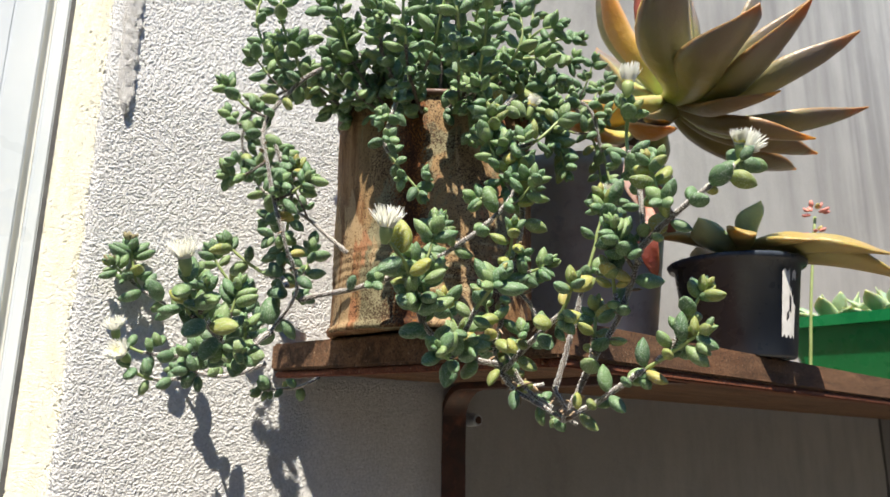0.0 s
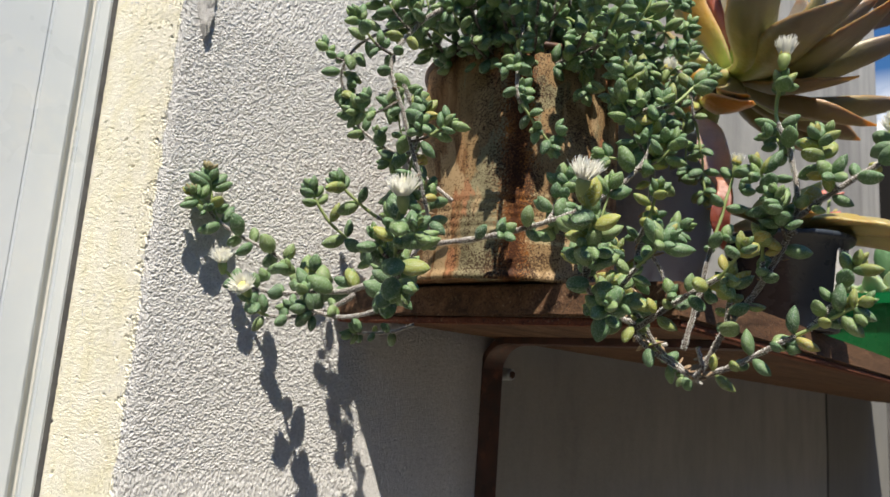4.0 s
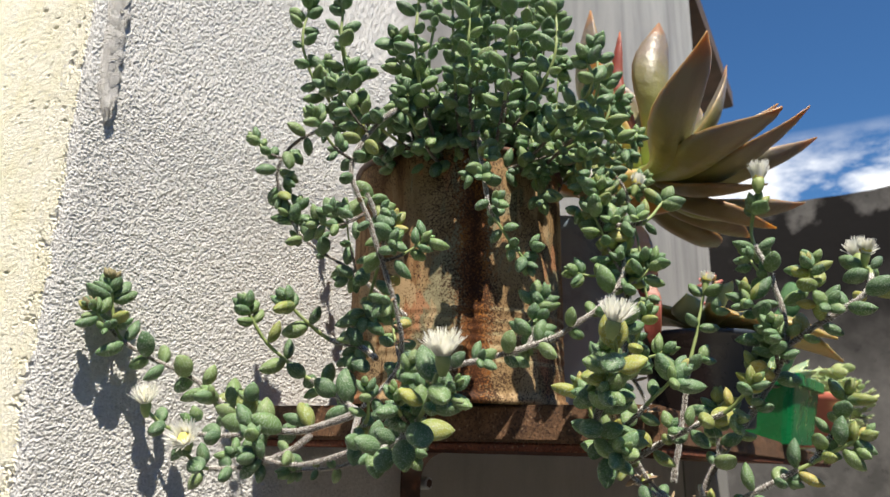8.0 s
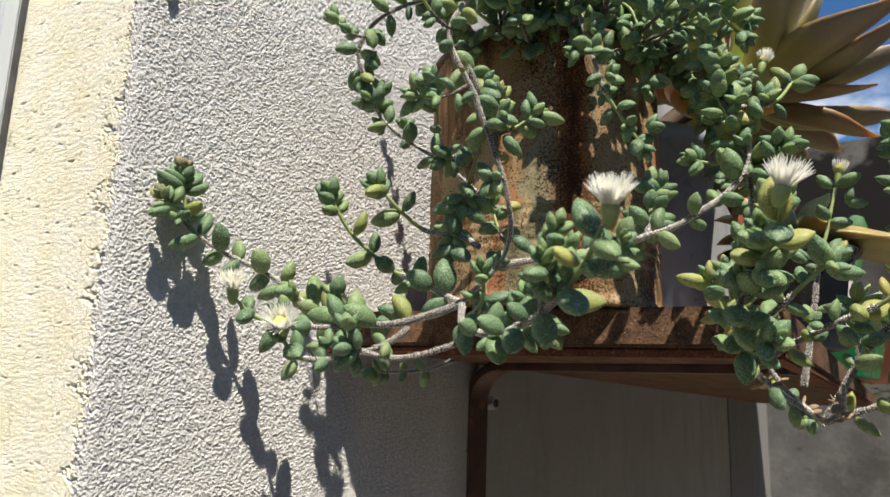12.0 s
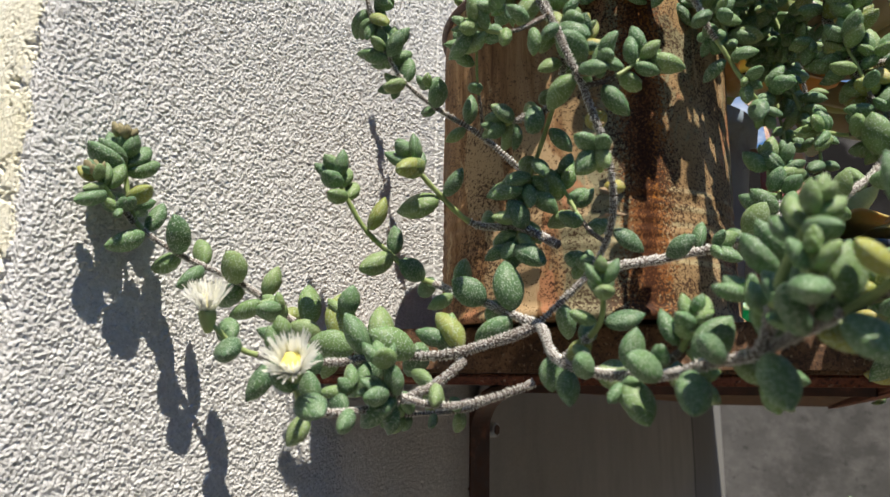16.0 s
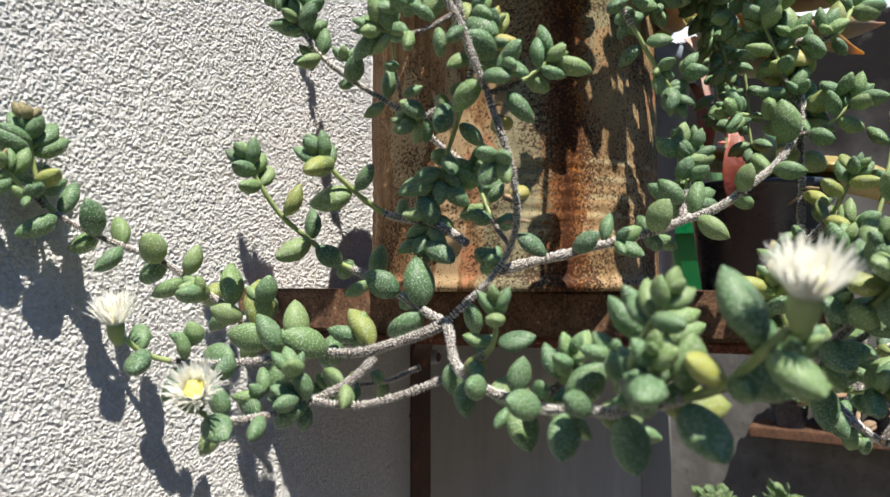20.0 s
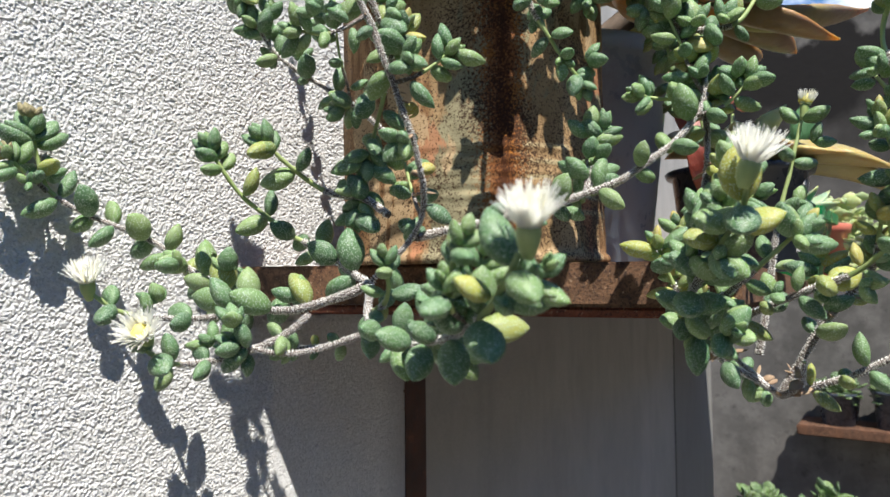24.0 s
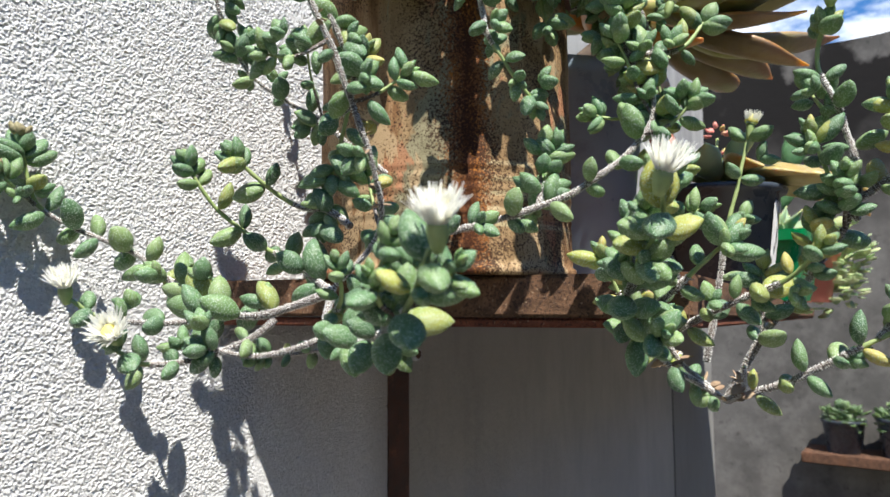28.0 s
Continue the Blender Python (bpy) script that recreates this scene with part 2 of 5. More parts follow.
def mat_tin():
    """Old tin: flaking print, olive film, brown rust everywhere and a dark run of rust down one side."""
    k = Mat("rusted_tin", rough=0.6, spec=0.12)
    sep = k.N("ShaderNodeSeparateXYZ")
    k.L(k.obj, sep.inputs[0])
    ang = k.math("ARCTAN2", k.math("SUBTRACT", 0.3005, sep.outputs["Y"]), k.math("SUBTRACT", 0.2105, sep.outputs["X"]))
    high = k.math("SUBTRACT", sep.outputs["Z"], 1.588)
    wander = k.math("MULTIPLY", k.math("SUBTRACT", k.noise(38, 7, (1, 1, 0.3), rough=0.65), 0.5), 1.5)
    zone = k.math("ADD", ang, wander)
    tan = k.ramp(k.noise(90, 6, (1, 1, 0.4), rough=0.7), (0.3, (0.20, 0.125, 0.06)), (0.7, (0.42, 0.29, 0.155)))
    olive = k.ramp(k.noise(120, 6, rough=0.75), (0.3, (0.15, 0.135, 0.08)), (0.7, (0.34, 0.305, 0.19)))
    streak = k.noise(190, 7, (1, 1, 0.10), rough=0.72, distort=0.4)
    rust = k.ramp(streak, (0.3, (0.085, 0.040, 0.020)), (0.46, (0.23, 0.125, 0.058)), (0.68, (0.43, 0.27, 0.145)))
    film = k.ramp(k.noise(34, 8, (1, 1, 0.45), rough=0.62, distort=0.5), (0.47, 0.0), (0.50, 1.0))
    body = k.mix(film, tan, olive)
    body = k.mix(k.ramp(zone, (0.10, 1.0), (0.20, 0.0)), body, rust)
    body = k.mix(k.math("MULTIPLY", k.ramp(k.math("MULTIPLY", zone, 0.5), (0.80, 0.0), (0.84, 1.0)), 0.85), body, rust)
    blot = k.ramp(k.noise(50, 7, (1, 1, 0.5), rough=0.6), (0.60, 0.0), (0.63, 0.8))
    body = k.mix(blot, body, (0.42, 0.19, 0.10))
    flake = k.ramp(k.noise(42, 6, (1, 1, 0.28), rough=0.55, distort=0.3), (0.555, 0.0), (0.57, 0.85))
    body = k.mix(flake, body, (0.46, 0.33, 0.19))
    bands = k.N("ShaderNodeMapRange")
    bands.inputs["From Min"].default_value, bands.inputs["From Max"].default_value = 0.3, 0.9
    k.L(k.math("SINE", k.math("MULTIPLY", high, 1150.0)), bands.inputs["Value"])
    low = k.math("MULTIPLY", k.math("GREATER_THAN", high, 0.016), k.math("LESS_THAN", high, 0.043))
    worn = k.math("MULTIPLY", k.ramp(k.noise(70, 5, rough=0.6), (0.40, 0.0), (0.55, 0.75)), k.ramp(ang, (0.40, 0.0), (0.62, 1.0)))
    body = k.mix(k.math("MULTIPLY", k.math("MULTIPLY", low, bands.outputs[0]), worn), body, (0.55, 0.47, 0.28))
    wob = k.math("MULTIPLY", k.math("SUBTRACT", k.noise(60, 6, (1, 1, 0.10), rough=0.65), 0.5), 0.22)
    run = k.math("ABSOLUTE", k.math("SUBTRACT", k.math("ADD", ang, wob), 0.745))
    red = k.math("ADD", run, k.math("MULTIPLY", k.math("SUBTRACT", k.noise(900, 3, rough=0.8), 0.5), 0.55))
    body = k.mix(k.ramp(red, (0.09, 0.9), (0.17, 0.0)), body, (0.20, 0.066, 0.016))
    glow = k.math("MULTIPLY", k.ramp(red, (0.06, 0.9), (0.12, 0.0)), k.ramp(k.noise(55, 5, (1, 1, 0.5)), (0.56, 0.0), (0.64, 0.7)))
    body = k.mix(glow, body, (0.52, 0.20, 0.03))
    # fine dark stipple, thick on the worn film and round the run
    stip = k.math("SUBTRACT", k.noise(1150, 3, rough=0.8), k.ramp(k.math("ABSOLUTE", k.math("SUBTRACT", ang, 0.80)), (0.18, 0.0), (0.6, 0.022)))
    wide = k.noise(45, 4, rough=0.6)
    body = k.mix(k.ramp(k.math("ADD", stip, k.math("MULTIPLY", k.math("SUBTRACT", wide, 0.5), 0.5)), (0.515, 0.0), (0.555, 0.92)), body, (0.045, 0.022, 0.013))
    dark = k.math("ADD", run, k.math("MULTIPLY", k.math("SUBTRACT", k.noise(1000, 3, rough=0.8), 0.5), 0.34))
    k.color(k.mix(k.ramp(dark, (0.015, 0.85), (0.065, 0.0)), body, (0.040, 0.013, 0.006)))
    k.rough(k.ramp(k.noise(60, 4), (0.3, 0.5), (0.7, 0.85)))
    k.bump(k.noise(700, 5, rough=0.75), 0.4, 0.0005)
    return k.m


def mat_plain(name, c0, c1, rough, scale=60, bump=0.15, dist=0.0006, spec=0.5, metal=0.0, stain=None):
    k = Mat(name, rough=rough, spec=spec, metal=metal)
    base = k.ramp(k.noise(scale, 5), (0.3, c0), (0.7, c1))
    if stain:
        base = k.mix(k.ramp(k.noise(scale * 0.7, 6, rough=0.7), (0.55, 0.0), (0.68, 0.85)), base, stain)
    k.color(base)
    k.rough(k.ramp(k.noise(scale * 2, 3), (0.3, max(0.05, rough - 0.12)), (0.7, min(1, rough + 0.12))))
    k.bump(k.noise(scale * 6, 4), bump, dist)
    return k.m


def mat_leaf(name, deep, mid, pale, joined=False):
    """Fleshy grey-green leaf, frosted with tiny glassy bumps."""
    k = Mat(name, rough=0.5, spec=0.4)
    pick = k.island() if joined else k.random()
    warm = (mid[0] * 1.42, mid[1] * 1.22, mid[2] * 0.9)
    base = k.ramp(pick, (0.0, deep), (0.3, mid), (0.52, mid), (0.74, warm), (0.95, pale))
    base = k.mix(k.ramp(k.noise(160 if joined else 2.2, 4), (0.35, 0.0), (0.75, 0.35)), base, pale)
    dots = k.voronoi(2700.0 if joined else 25.0)
    base = k.mix(k.ramp(dots, (0.20, 0.8), (0.42, 0.0)), base, (0.50, 0.60, 0.50))
    k.color(base)
    k.bump(k.ramp(dots, (0.05, 1.0), (0.42, 0.0)), 0.6, 0.0003)
    k.b.inputs["Subsurface Weight"].default_value = 0.12
    k.b.inputs["Subsurface Radius"].default_value = (0.4, 1.0, 0.2)
    k.b.inputs["Subsurface Scale"].default_value = 0.0015
    return k.m


def mat_bark():
    """Grey-brown stem set with white bristly dots."""
    k = Mat("stem_bark", rough=0.8, spec=0.3)
    base = k.ramp(k.noise(200, 5), (0.3, (0.085, 0.07, 0.062)), (0.7, (0.20, 0.165, 0.145)))
    dots = k.voronoi(1500.0)
    k.color(k.mix(k.ramp(dots, (0.22, 0.8), (0.40, 0.0)), base, (0.62, 0.60, 0.58)))
    k.bump(k.ramp(dots, (0.1, 1.0), (0.5, 0.0)), 0.9, 0.0005)
    return k.m


def mat_rosette(name, deep, mid, tip, margin=(0.62, 0.42, 0.28), root=(0.42, 0.46, 0.17)):
    """Big waxy rosette leaf: object X runs 0 to 1 from base to tip."""
    k = Mat(name, rough=0.4, spec=0.5)
    x = k.axis("X")
    base = k.ramp(k.math("ADD", x, k.math("MULTIPLY", k.math("SUBTRACT", k.noise(3.5, 5), 0.5), 0.3)),
                  (0.10, root), (0.45, mid), (0.78, deep), (0.93, deep), (1.0, tip))
    base = k.mix(k.ramp(k.noise(6, 6, rough=0.7), (0.5, 0.0), (0.8, 0.35)), base, (0.25, 0.21, 0.215))
    rim = k.N("ShaderNodeAttribute")
    rim.attribute_name = "rim"
    k.color(k.mix(k.ramp(rim.outputs["Fac"], (0.93, 0.0), (0.99, 0.7)), base, margin))
    k.bump(k.noise(14, 5), 0.25, 0.004)
    k.b.inputs["Subsurface Weight"].default_value = 0.35
    k.b.inputs["Subsurface Radius"].default_value = (1.0, 0.7, 0.25)
    k.b.inputs["Subsurface Scale"].default_value = 0.006
    return k.m


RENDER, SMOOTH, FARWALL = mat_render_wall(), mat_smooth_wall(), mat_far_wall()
PLANK = mat_wood("old_plank", (0.045, 0.024, 0.014), (0.23, 0.125, 0.068))
LEDGE = mat_wood("ledge_plank", (0.05, 0.024, 0.014), (0.17, 0.085, 0.05))
REDWOOD = mat_wood("red_edging", (0.10, 0.030, 0.016), (0.26, 0.085, 0.045))
TIN = mat_tin()
RUSTBAR = mat_plain("rusty_iron", (0.03, 0.016, 0.012), (0.10, 0.045, 0.028), 0.55, 90, 0.3, 0.0006, stain=(0.24, 0.10, 0.05))
IRON = mat_plain("red_brown_iron", (0.04, 0.021, 0.015), (0.11, 0.046, 0.03), 0.5, 90, 0.3, 0.0006, stain=(0.22, 0.085, 0.045))
ALU = mat_plain("white_frame_paint", (0.50, 0.55, 0.59), (0.57, 0.61, 0.645), 0.35, 9, 0.03, stain=(0.62, 0.64, 0.63))
LIP = mat_plain("beige_frame_paint", (0.62, 0.61, 0.55), (0.70, 0.68, 0.62), 0.45, 20, 0.1)
SEAL = mat_plain("grey_sealant", (0.05, 0.05, 0.052), (0.10, 0.10, 0.10), 0.7, 80, 0.3)
BLACKP = mat_plain("black_plastic", (0.034, 0.044, 0.060), (0.052, 0.064, 0.084), 0.3, 40, 0.1, spec=0.4)
BLUEP = mat_plain("slate_plastic", (0.24, 0.31, 0.39), (0.29, 0.365, 0.45), 0.35, 40, 0.1, stain=(0.19, 0.235, 0.285))
GREENP = mat_plain("green_plastic", (0.0, 0.15, 0.045), (0.005, 0.20, 0.06), 0.3, 30, 0.08)
REDP = mat_plain("red_plastic", (0.46, 0.13, 0.085), (0.55, 0.18, 0.12), 0.45, 30, 0.08)
WOODY = mat_plain("woody_stem", (0.07, 0.05, 0.035), (0.14, 0.10, 0.07), 0.8, 200, 0.5, 0.0008)
SOIL = mat_plain("soil", (0.03, 0.02, 0.014), (0.10, 0.065, 0.04), 0.95, 120, 0.8, 0.003)
ROOFM = mat_plain("roof_brown", (0.035, 0.022, 0.018), (0.10, 0.06, 0.045), 0.8, 20, 0.3, 0.003)
GROUNDM = mat_plain("yard_concrete", (0.22, 0.20, 0.16), (0.31, 0.28, 0.225), 0.9, 3, 0.3, 0.004)
LEAFS = [mat_leaf("leaf_green", (0.048, 0.115, 0.058), (0.094, 0.186, 0.086), (0.20, 0.28, 0.11)),
         mat_leaf("leaf_yellow", (0.12, 0.19, 0.055), (0.22, 0.28, 0.075), (0.38, 0.32, 0.08))]
DRY = mat_plain("dried_leaf", (0.16, 0.095, 0.06), (0.46, 0.34, 0.22), 0.85, 260, 0.6, 0.0006)
LEAFJ = mat_leaf("leaf_green_mass", (0.052, 0.125, 0.06), (0.102, 0.20, 0.092), (0.22, 0.31, 0.12), joined=True)
BARK = mat_bark()
BRISTLE = mat_plain("white_bristle", (0.62, 0.61, 0.58), (0.82, 0.81, 0.78), 0.55, 900, 0.1)
BUD = mat_plain("brownish_bud", (0.17, 0.16, 0.075), (0.36, 0.31, 0.18), 0.7, 900, 0.6, 0.0004)
SHOOT = mat_plain("young_shoot", (0.22, 0.30, 0.10), (0.34, 0.41, 0.17), 0.5, 200, 0.3, 0.0003)
PETAL = mat_plain("white_petal", (0.88, 0.88, 0.76), (0.93, 0.93, 0.86), 0.6, 300, 0.05)
petal_node = PETAL.node_tree.nodes["Principled BSDF"]
petal_node.inputs["Subsurface Weight"].default_value, petal_node.inputs["Subsurface Scale"].default_value = 0.6, 0.004
petal_node.inputs["Subsurface Radius"].default_value = (1.0, 1.0, 0.8)
CENTRE = mat_plain("yellow_stamens", (0.75, 0.62, 0.10), (0.85, 0.78, 0.28), 0.7, 900, 0.5, 0.0004)
ROS = mat_rosette("rosette_leaf", (0.215, 0.175, 0.14), (0.255, 0.25, 0.085), (0.30, 0.155, 0.08), (0.38, 0.25, 0.11), (0.37, 0.44, 0.13))
ROSO = mat_rosette("rosette_leaf_orange", (0.50, 0.23, 0.05), (0.48, 0.30, 0.06), (0.60, 0.24, 0.06))
ROST = mat_rosette("rosette_leaf_low", (0.20, 0.13, 0.085), (0.19, 0.15, 0.075), (0.66, 0.31, 0.06), (0.40, 0.22, 0.08), (0.22, 0.20, 0.08))
ROSR = mat_rosette("rosette_leaf_dry", (0.30, 0.07, 0.05), (0.32, 0.09, 0.06), (0.40, 0.12, 0.07), (0.36, 0.10, 0.07), (0.34, 0.14, 0.09))
ROSP = mat_rosette("rosette_leaf_pink", (0.58, 0.34, 0.28), (0.60, 0.40, 0.33), (0.50, 0.22, 0.13), (0.55, 0.30, 0.22), (0.60, 0.42, 0.36))
PALE = mat_rosette("pale_rosette_leaf", (0.30, 0.42, 0.26), (0.36, 0.46, 0.28), (0.42, 0.50, 0.24), (0.45, 0.52, 0.30))
YEL = mat_rosette("yellowing_leaf", (0.38, 0.28, 0.085), (0.34, 0.31, 0.12), (0.42, 0.30, 0.10), (0.40, 0.34, 0.15))


# ---- mesh tools ----
def world_of(ob):
    return ob.matrix_basis if ob.parent is None else world_of(ob.parent) @ ob.matrix_parent_inverse @ ob.matrix_basis


def under(ob, parent):
    ob.parent = parent
    ob.matrix_parent_inverse = world_of(parent).inverted()
    return ob


def mesh_of(name, verts, faces, mats, smooth=True, index=None):
    me = bpy.data.meshes.new(name)
    me.from_pydata([tuple(v) for v in verts], [], faces)
    for m in (mats if isinstance(mats, (list, tuple)) else [mats]):
        me.materials.append(m)
    if index is not None:
        me.polygons.foreach_set("material_index", index)
    me.polygons.foreach_set("use_smooth", [smooth] * len(me.polygons))
    me.update()
    return me


def part(name, bm, material, parent, label="", smooth=False):
    me = bpy.data.meshes.new(name)
    bm.to_mesh(me)
    bm.free()
    me.materials.append(material)
    if smooth:
        me.polygons.foreach_set("use_smooth", [True] * len(me.polygons))
    ob = new(name, me)
    if parent:
        under(ob, parent)
    if label:
        tagged(ob, label)
    return ob


def base(name, place, label, category, group="", kind=""):
    ob = new(name)
    ob.empty_display_size = 0.02
    ob.matrix_basis = Matrix.Translation(place)
    return tagged(ob, label, category, group, kind)


def box(lo, hi, bevel=0.0, jitter=0.0):
    bm = bmesh.new()
    bmesh.ops.create_cube(bm, size=1)
    for v in bm.verts:
        v.co = Vector([lo[i] + (v.co[i] + 0.5) * (hi[i] - lo[i]) for i in range(3)])
    if bevel:
        bmesh.ops.bevel(bm, geom=bm.edges[:], offset=bevel, segments=2, affect="EDGES")
    return bm


def prism(outline, z0, z1, bevel=0.0):
    """An upright block over a plan outline."""
    bm = bmesh.new()
    low = [bm.verts.new((x, y, z0)) for x, y in outline]
    top = [bm.verts.new((x, y, z1)) for x, y in outline]
    n = len(low)
    bm.faces.new(low[::-1]), bm.faces.new(top)
    for i in range(n):
        bm.faces.new((low[i], low[(i + 1) % n], top[(i + 1) % n], top[i]))
    bmesh.ops.recalc_face_normals(bm, faces=bm.faces[:])
    if bevel:
        bmesh.ops.bevel(bm, geom=bm.edges[:], offset=bevel, segments=2, affect="EDGES")
    return bm


def lathe(profile, centre, sides=48, wobble=None):
    """A turned shell: (radius, z) pairs, from the bottom middle round to the inside."""
    bm = bmesh.new()
    rings = []
    for r, z in profile:
        ring = []
        for i in range(sides):
            a = 2 * math.pi * i / sides
            rr = r + (wobble(a, z) if wobble else 0)
            ring.append(bm.verts.new((centre[0] + rr * math.cos(a), centre[1] + rr * math.sin(a), z)))
        rings.append(ring)
    for a, b in zip(rings, rings[1:]):
        for i in range(sides):
            bm.faces.new((a[i], a[(i + 1) % sides], b[(i + 1) % sides], b[i]))
    bm.faces.new(rings[0][::-1])
    bm.faces.new(rings[-1])
    return bm


def spline(points, step):
    """A smooth line through the points, sampled about every step metres."""
    p = [Vector(q) for q in points]
    p = [p[0] * 2 - p[1]] + p + [p[-1] * 2 - p[-2]]
    out = []
    for i in range(1, len(p) - 2):
        n = max(2, int((p[i + 1] - p[i]).length / step))
        for j in range(n):
            t = j / n
            a, b, c, d = p[i - 1], p[i], p[i + 1], p[i + 2]
            out.append(0.5 * (2 * b + (c - a) * t + (2 * a - 5 * b + 4 * c - d) * t * t + (3 * b - a - 3 * c + d) * t ** 3))
    out.append(p[-2].copy())
    return out


def tube(line, radius, sides=7):
    """Verts and faces of a round tube; radius is a function of the share of its length."""
    verts, faces = [], []
    n = len(line)
    up = Vector((0.31, 0.52, 0.79)).normalized()
    for i, q in enumerate(line):
        t = (line[min(i + 1, n - 1)] - line[max(i - 1, 0)]).normalized()
        up = (up - t * up.dot(t)).normalized()
        side = t.cross(up)
        r = radius(i / (n - 1))
        for k in range(sides):
            a = 2 * math.pi * k / sides
            verts.append(q + r * (math.cos(a) * up + math.sin(a) * side))
    for i in range(n - 1):
        for k in range(sides):
            a, b = i * sides + k, i * sides + (k + 1) % sides
            faces.append((a, b, b + sides, a + sides))
    faces.append(tuple(range(sides))[::-1])
    faces.append(tuple(range((n - 1) * sides, n * sides)))
    return verts, faces


# ---- leaves of the trailing plant ----
def leaf_shape(width, thick, bend, sides=10, rings=8):
    """A fleshy leaf of length 1 along X: verts and faces."""
    verts, faces = [(0, 0, 0)], []
    for i in range(1, rings):
        u = 0.5 - 0.5 * math.cos(math.pi * i / rings)
        r = math.sin(math.pi * u ** 0.92) ** (0.60 + 0.04 * u)
        for k in range(sides):
            a = 2 * math.pi * k / sides
            y, z = math.cos(a) * width * r, math.sin(a) * thick * r
            if z > 0:
                z *= 0.78
            verts.append((u, y, z + bend * u * u))
    verts.append((1.02, 0, bend + 0.012))
    for k in range(sides):
        faces.append((0, 1 + (k + 1) % sides, 1 + k))
        last = 1 + (rings - 2) * sides
        faces.append((len(verts) - 1, last + k, last + (k + 1) % sides))
    for i in range(rings - 2):
        for k in range(sides):
            a, b = 1 + i * sides + k, 1 + i * sides + (k + 1) % sides
            faces.append((a, b, b + sides, a + sides))
    return verts, faces


SHAPES = [leaf_shape(0.34, 0.27, 0.06, 12, 10), leaf_shape(0.37, 0.26, 0.10, 12, 10), leaf_shape(0.30, 0.25, 0.02, 12, 10), leaf_shape(0.355, 0.29, -0.04, 12, 10)]
LEAF_MESH = [[mesh_of("leaf", *s, m) for s in SHAPES] for m in LEAFS]
rng = random.Random(7)


def aim(place, along, up, size):
    """The pose and scale of a leaf that starts at place and points along."""
    x = along.normalized()
    z = (up - x * up.dot(x))
    z = z.normalized() if z.length > 1e-4 else x.orthogonal().normalized()
    y = z.cross(x)
    m = Matrix((x, y, z)).transposed().to_4x4()
    return Matrix.Translation(place) @ m @ Matrix.Scale(size, 4)


def leaf_places(line, spacing, size, start=0.0, tip=True, gap=0.12):
    """Poses of opposite leaf pairs, each pair a quarter turn from the last, with a tight bud of leaves at the tip."""
    out = []
    dist, want, turn = 0.0, spacing * rng.uniform(0.4, 1.0), rng.uniform(0, 3)
    total = sum((b - a).length for a, b in zip(line, line[1:]))
    for a, b in zip(line, line[1:]):
        step = (b - a).length
        if step < 1e-7:
            continue
        t = (b - a).normalized()
        side = t.orthogonal().normalized()
        while dist + step >= want:
            p = a + t * (want - dist)
            share = want / total
            turn += math.pi / 2 + rng.uniform(-0.3, 0.3)
            if share > start:
                for s in (0, math.pi):
                    if rng.random() < gap:
                        continue
                    d = Matrix.Rotation(turn + s + rng.uniform(-0.2, 0.2), 3, t) @ side
                    lean = rng.uniform(0.2, 0.65)
                    along = d + t * lean
                    out.append((aim(p + d * 0.0007, along, t - d * 0.3 + Vector((0, 0, 0.3)), size * rng.uniform(0.72, 1.18)), share))
            want += spacing * rng.uniform(0.75, 1.25)
        dist += step
    if tip:
        t = (line[-1] - line[-3]).normalized()
        side = t.orthogonal().normalized()
        for k, (n, lean, f) in enumerate(((2, 0.55, 0.9), (2, 1.2, 0.75), (2, 2.6, 0.5))):
            for j in range(n):
                d = Matrix.Rotation(turn + k * math.pi / 2 + j * math.pi, 3, t) @ side
                out.append((aim(line[-1] - t * 0.002 * (2 - k), d + t * lean, t, size * f * rng.uniform(0.85, 1.1)), 1.0))
    return out


def joined_leaves(places, owner):
    vv, ff = [], []
    for m, share in places:
        sv, sf = SHAPES_LOW[rng.randrange(3)]
        o = len(vv)
        vv += [m @ Vector(q) for q in sv]
        ff += [tuple(i + o for i in face) for face in sf]
    if vv:
        ob = new("leaf_mass", mesh_of("leaf_mass", vv, ff, LEAFJ))
        ob.parent = owner
        ob.matrix_parent_inverse = st_inverse
        tagged(ob, kind="stuff")


def axil_shoots(line, size, chance, start):
    """Little tufts of young leaves in the leaf axils."""
    out = []
    n = max(1, int(sum((b - a).length for a, b in zip(line, line[1:])) / 0.009))
    for k in range(n):
        share = (k + rng.random()) / n
        if share < start or rng.random() > chance:
            continue
        i = min(len(line) - 2, int(share * (len(line) - 1)))
        t = (line[i + 1] - line[i]).normalized()
        d = Matrix.Rotation(rng.uniform(0, 6.28), 3, t) @ t.orthogonal().normalized()
        ax = (d + t * 0.6 + Vector((0, 0, 0.35))).normalized()
        tipp = line[i] + ax * size * rng.uniform(0.3, 0.8)
        s = ax.orthogonal().normalized()
        for j in range(rng.choice((3, 4, 4, 5))):
            e = Matrix.Rotation(j * 1.57 + rng.uniform(-0.2, 0.2), 3, ax) @ s
            out.append((aim(tipp, e + ax * rng.uniform(0.5, 1.3), ax, size * rng.uniform(0.5, 0.82)), share))
    return out


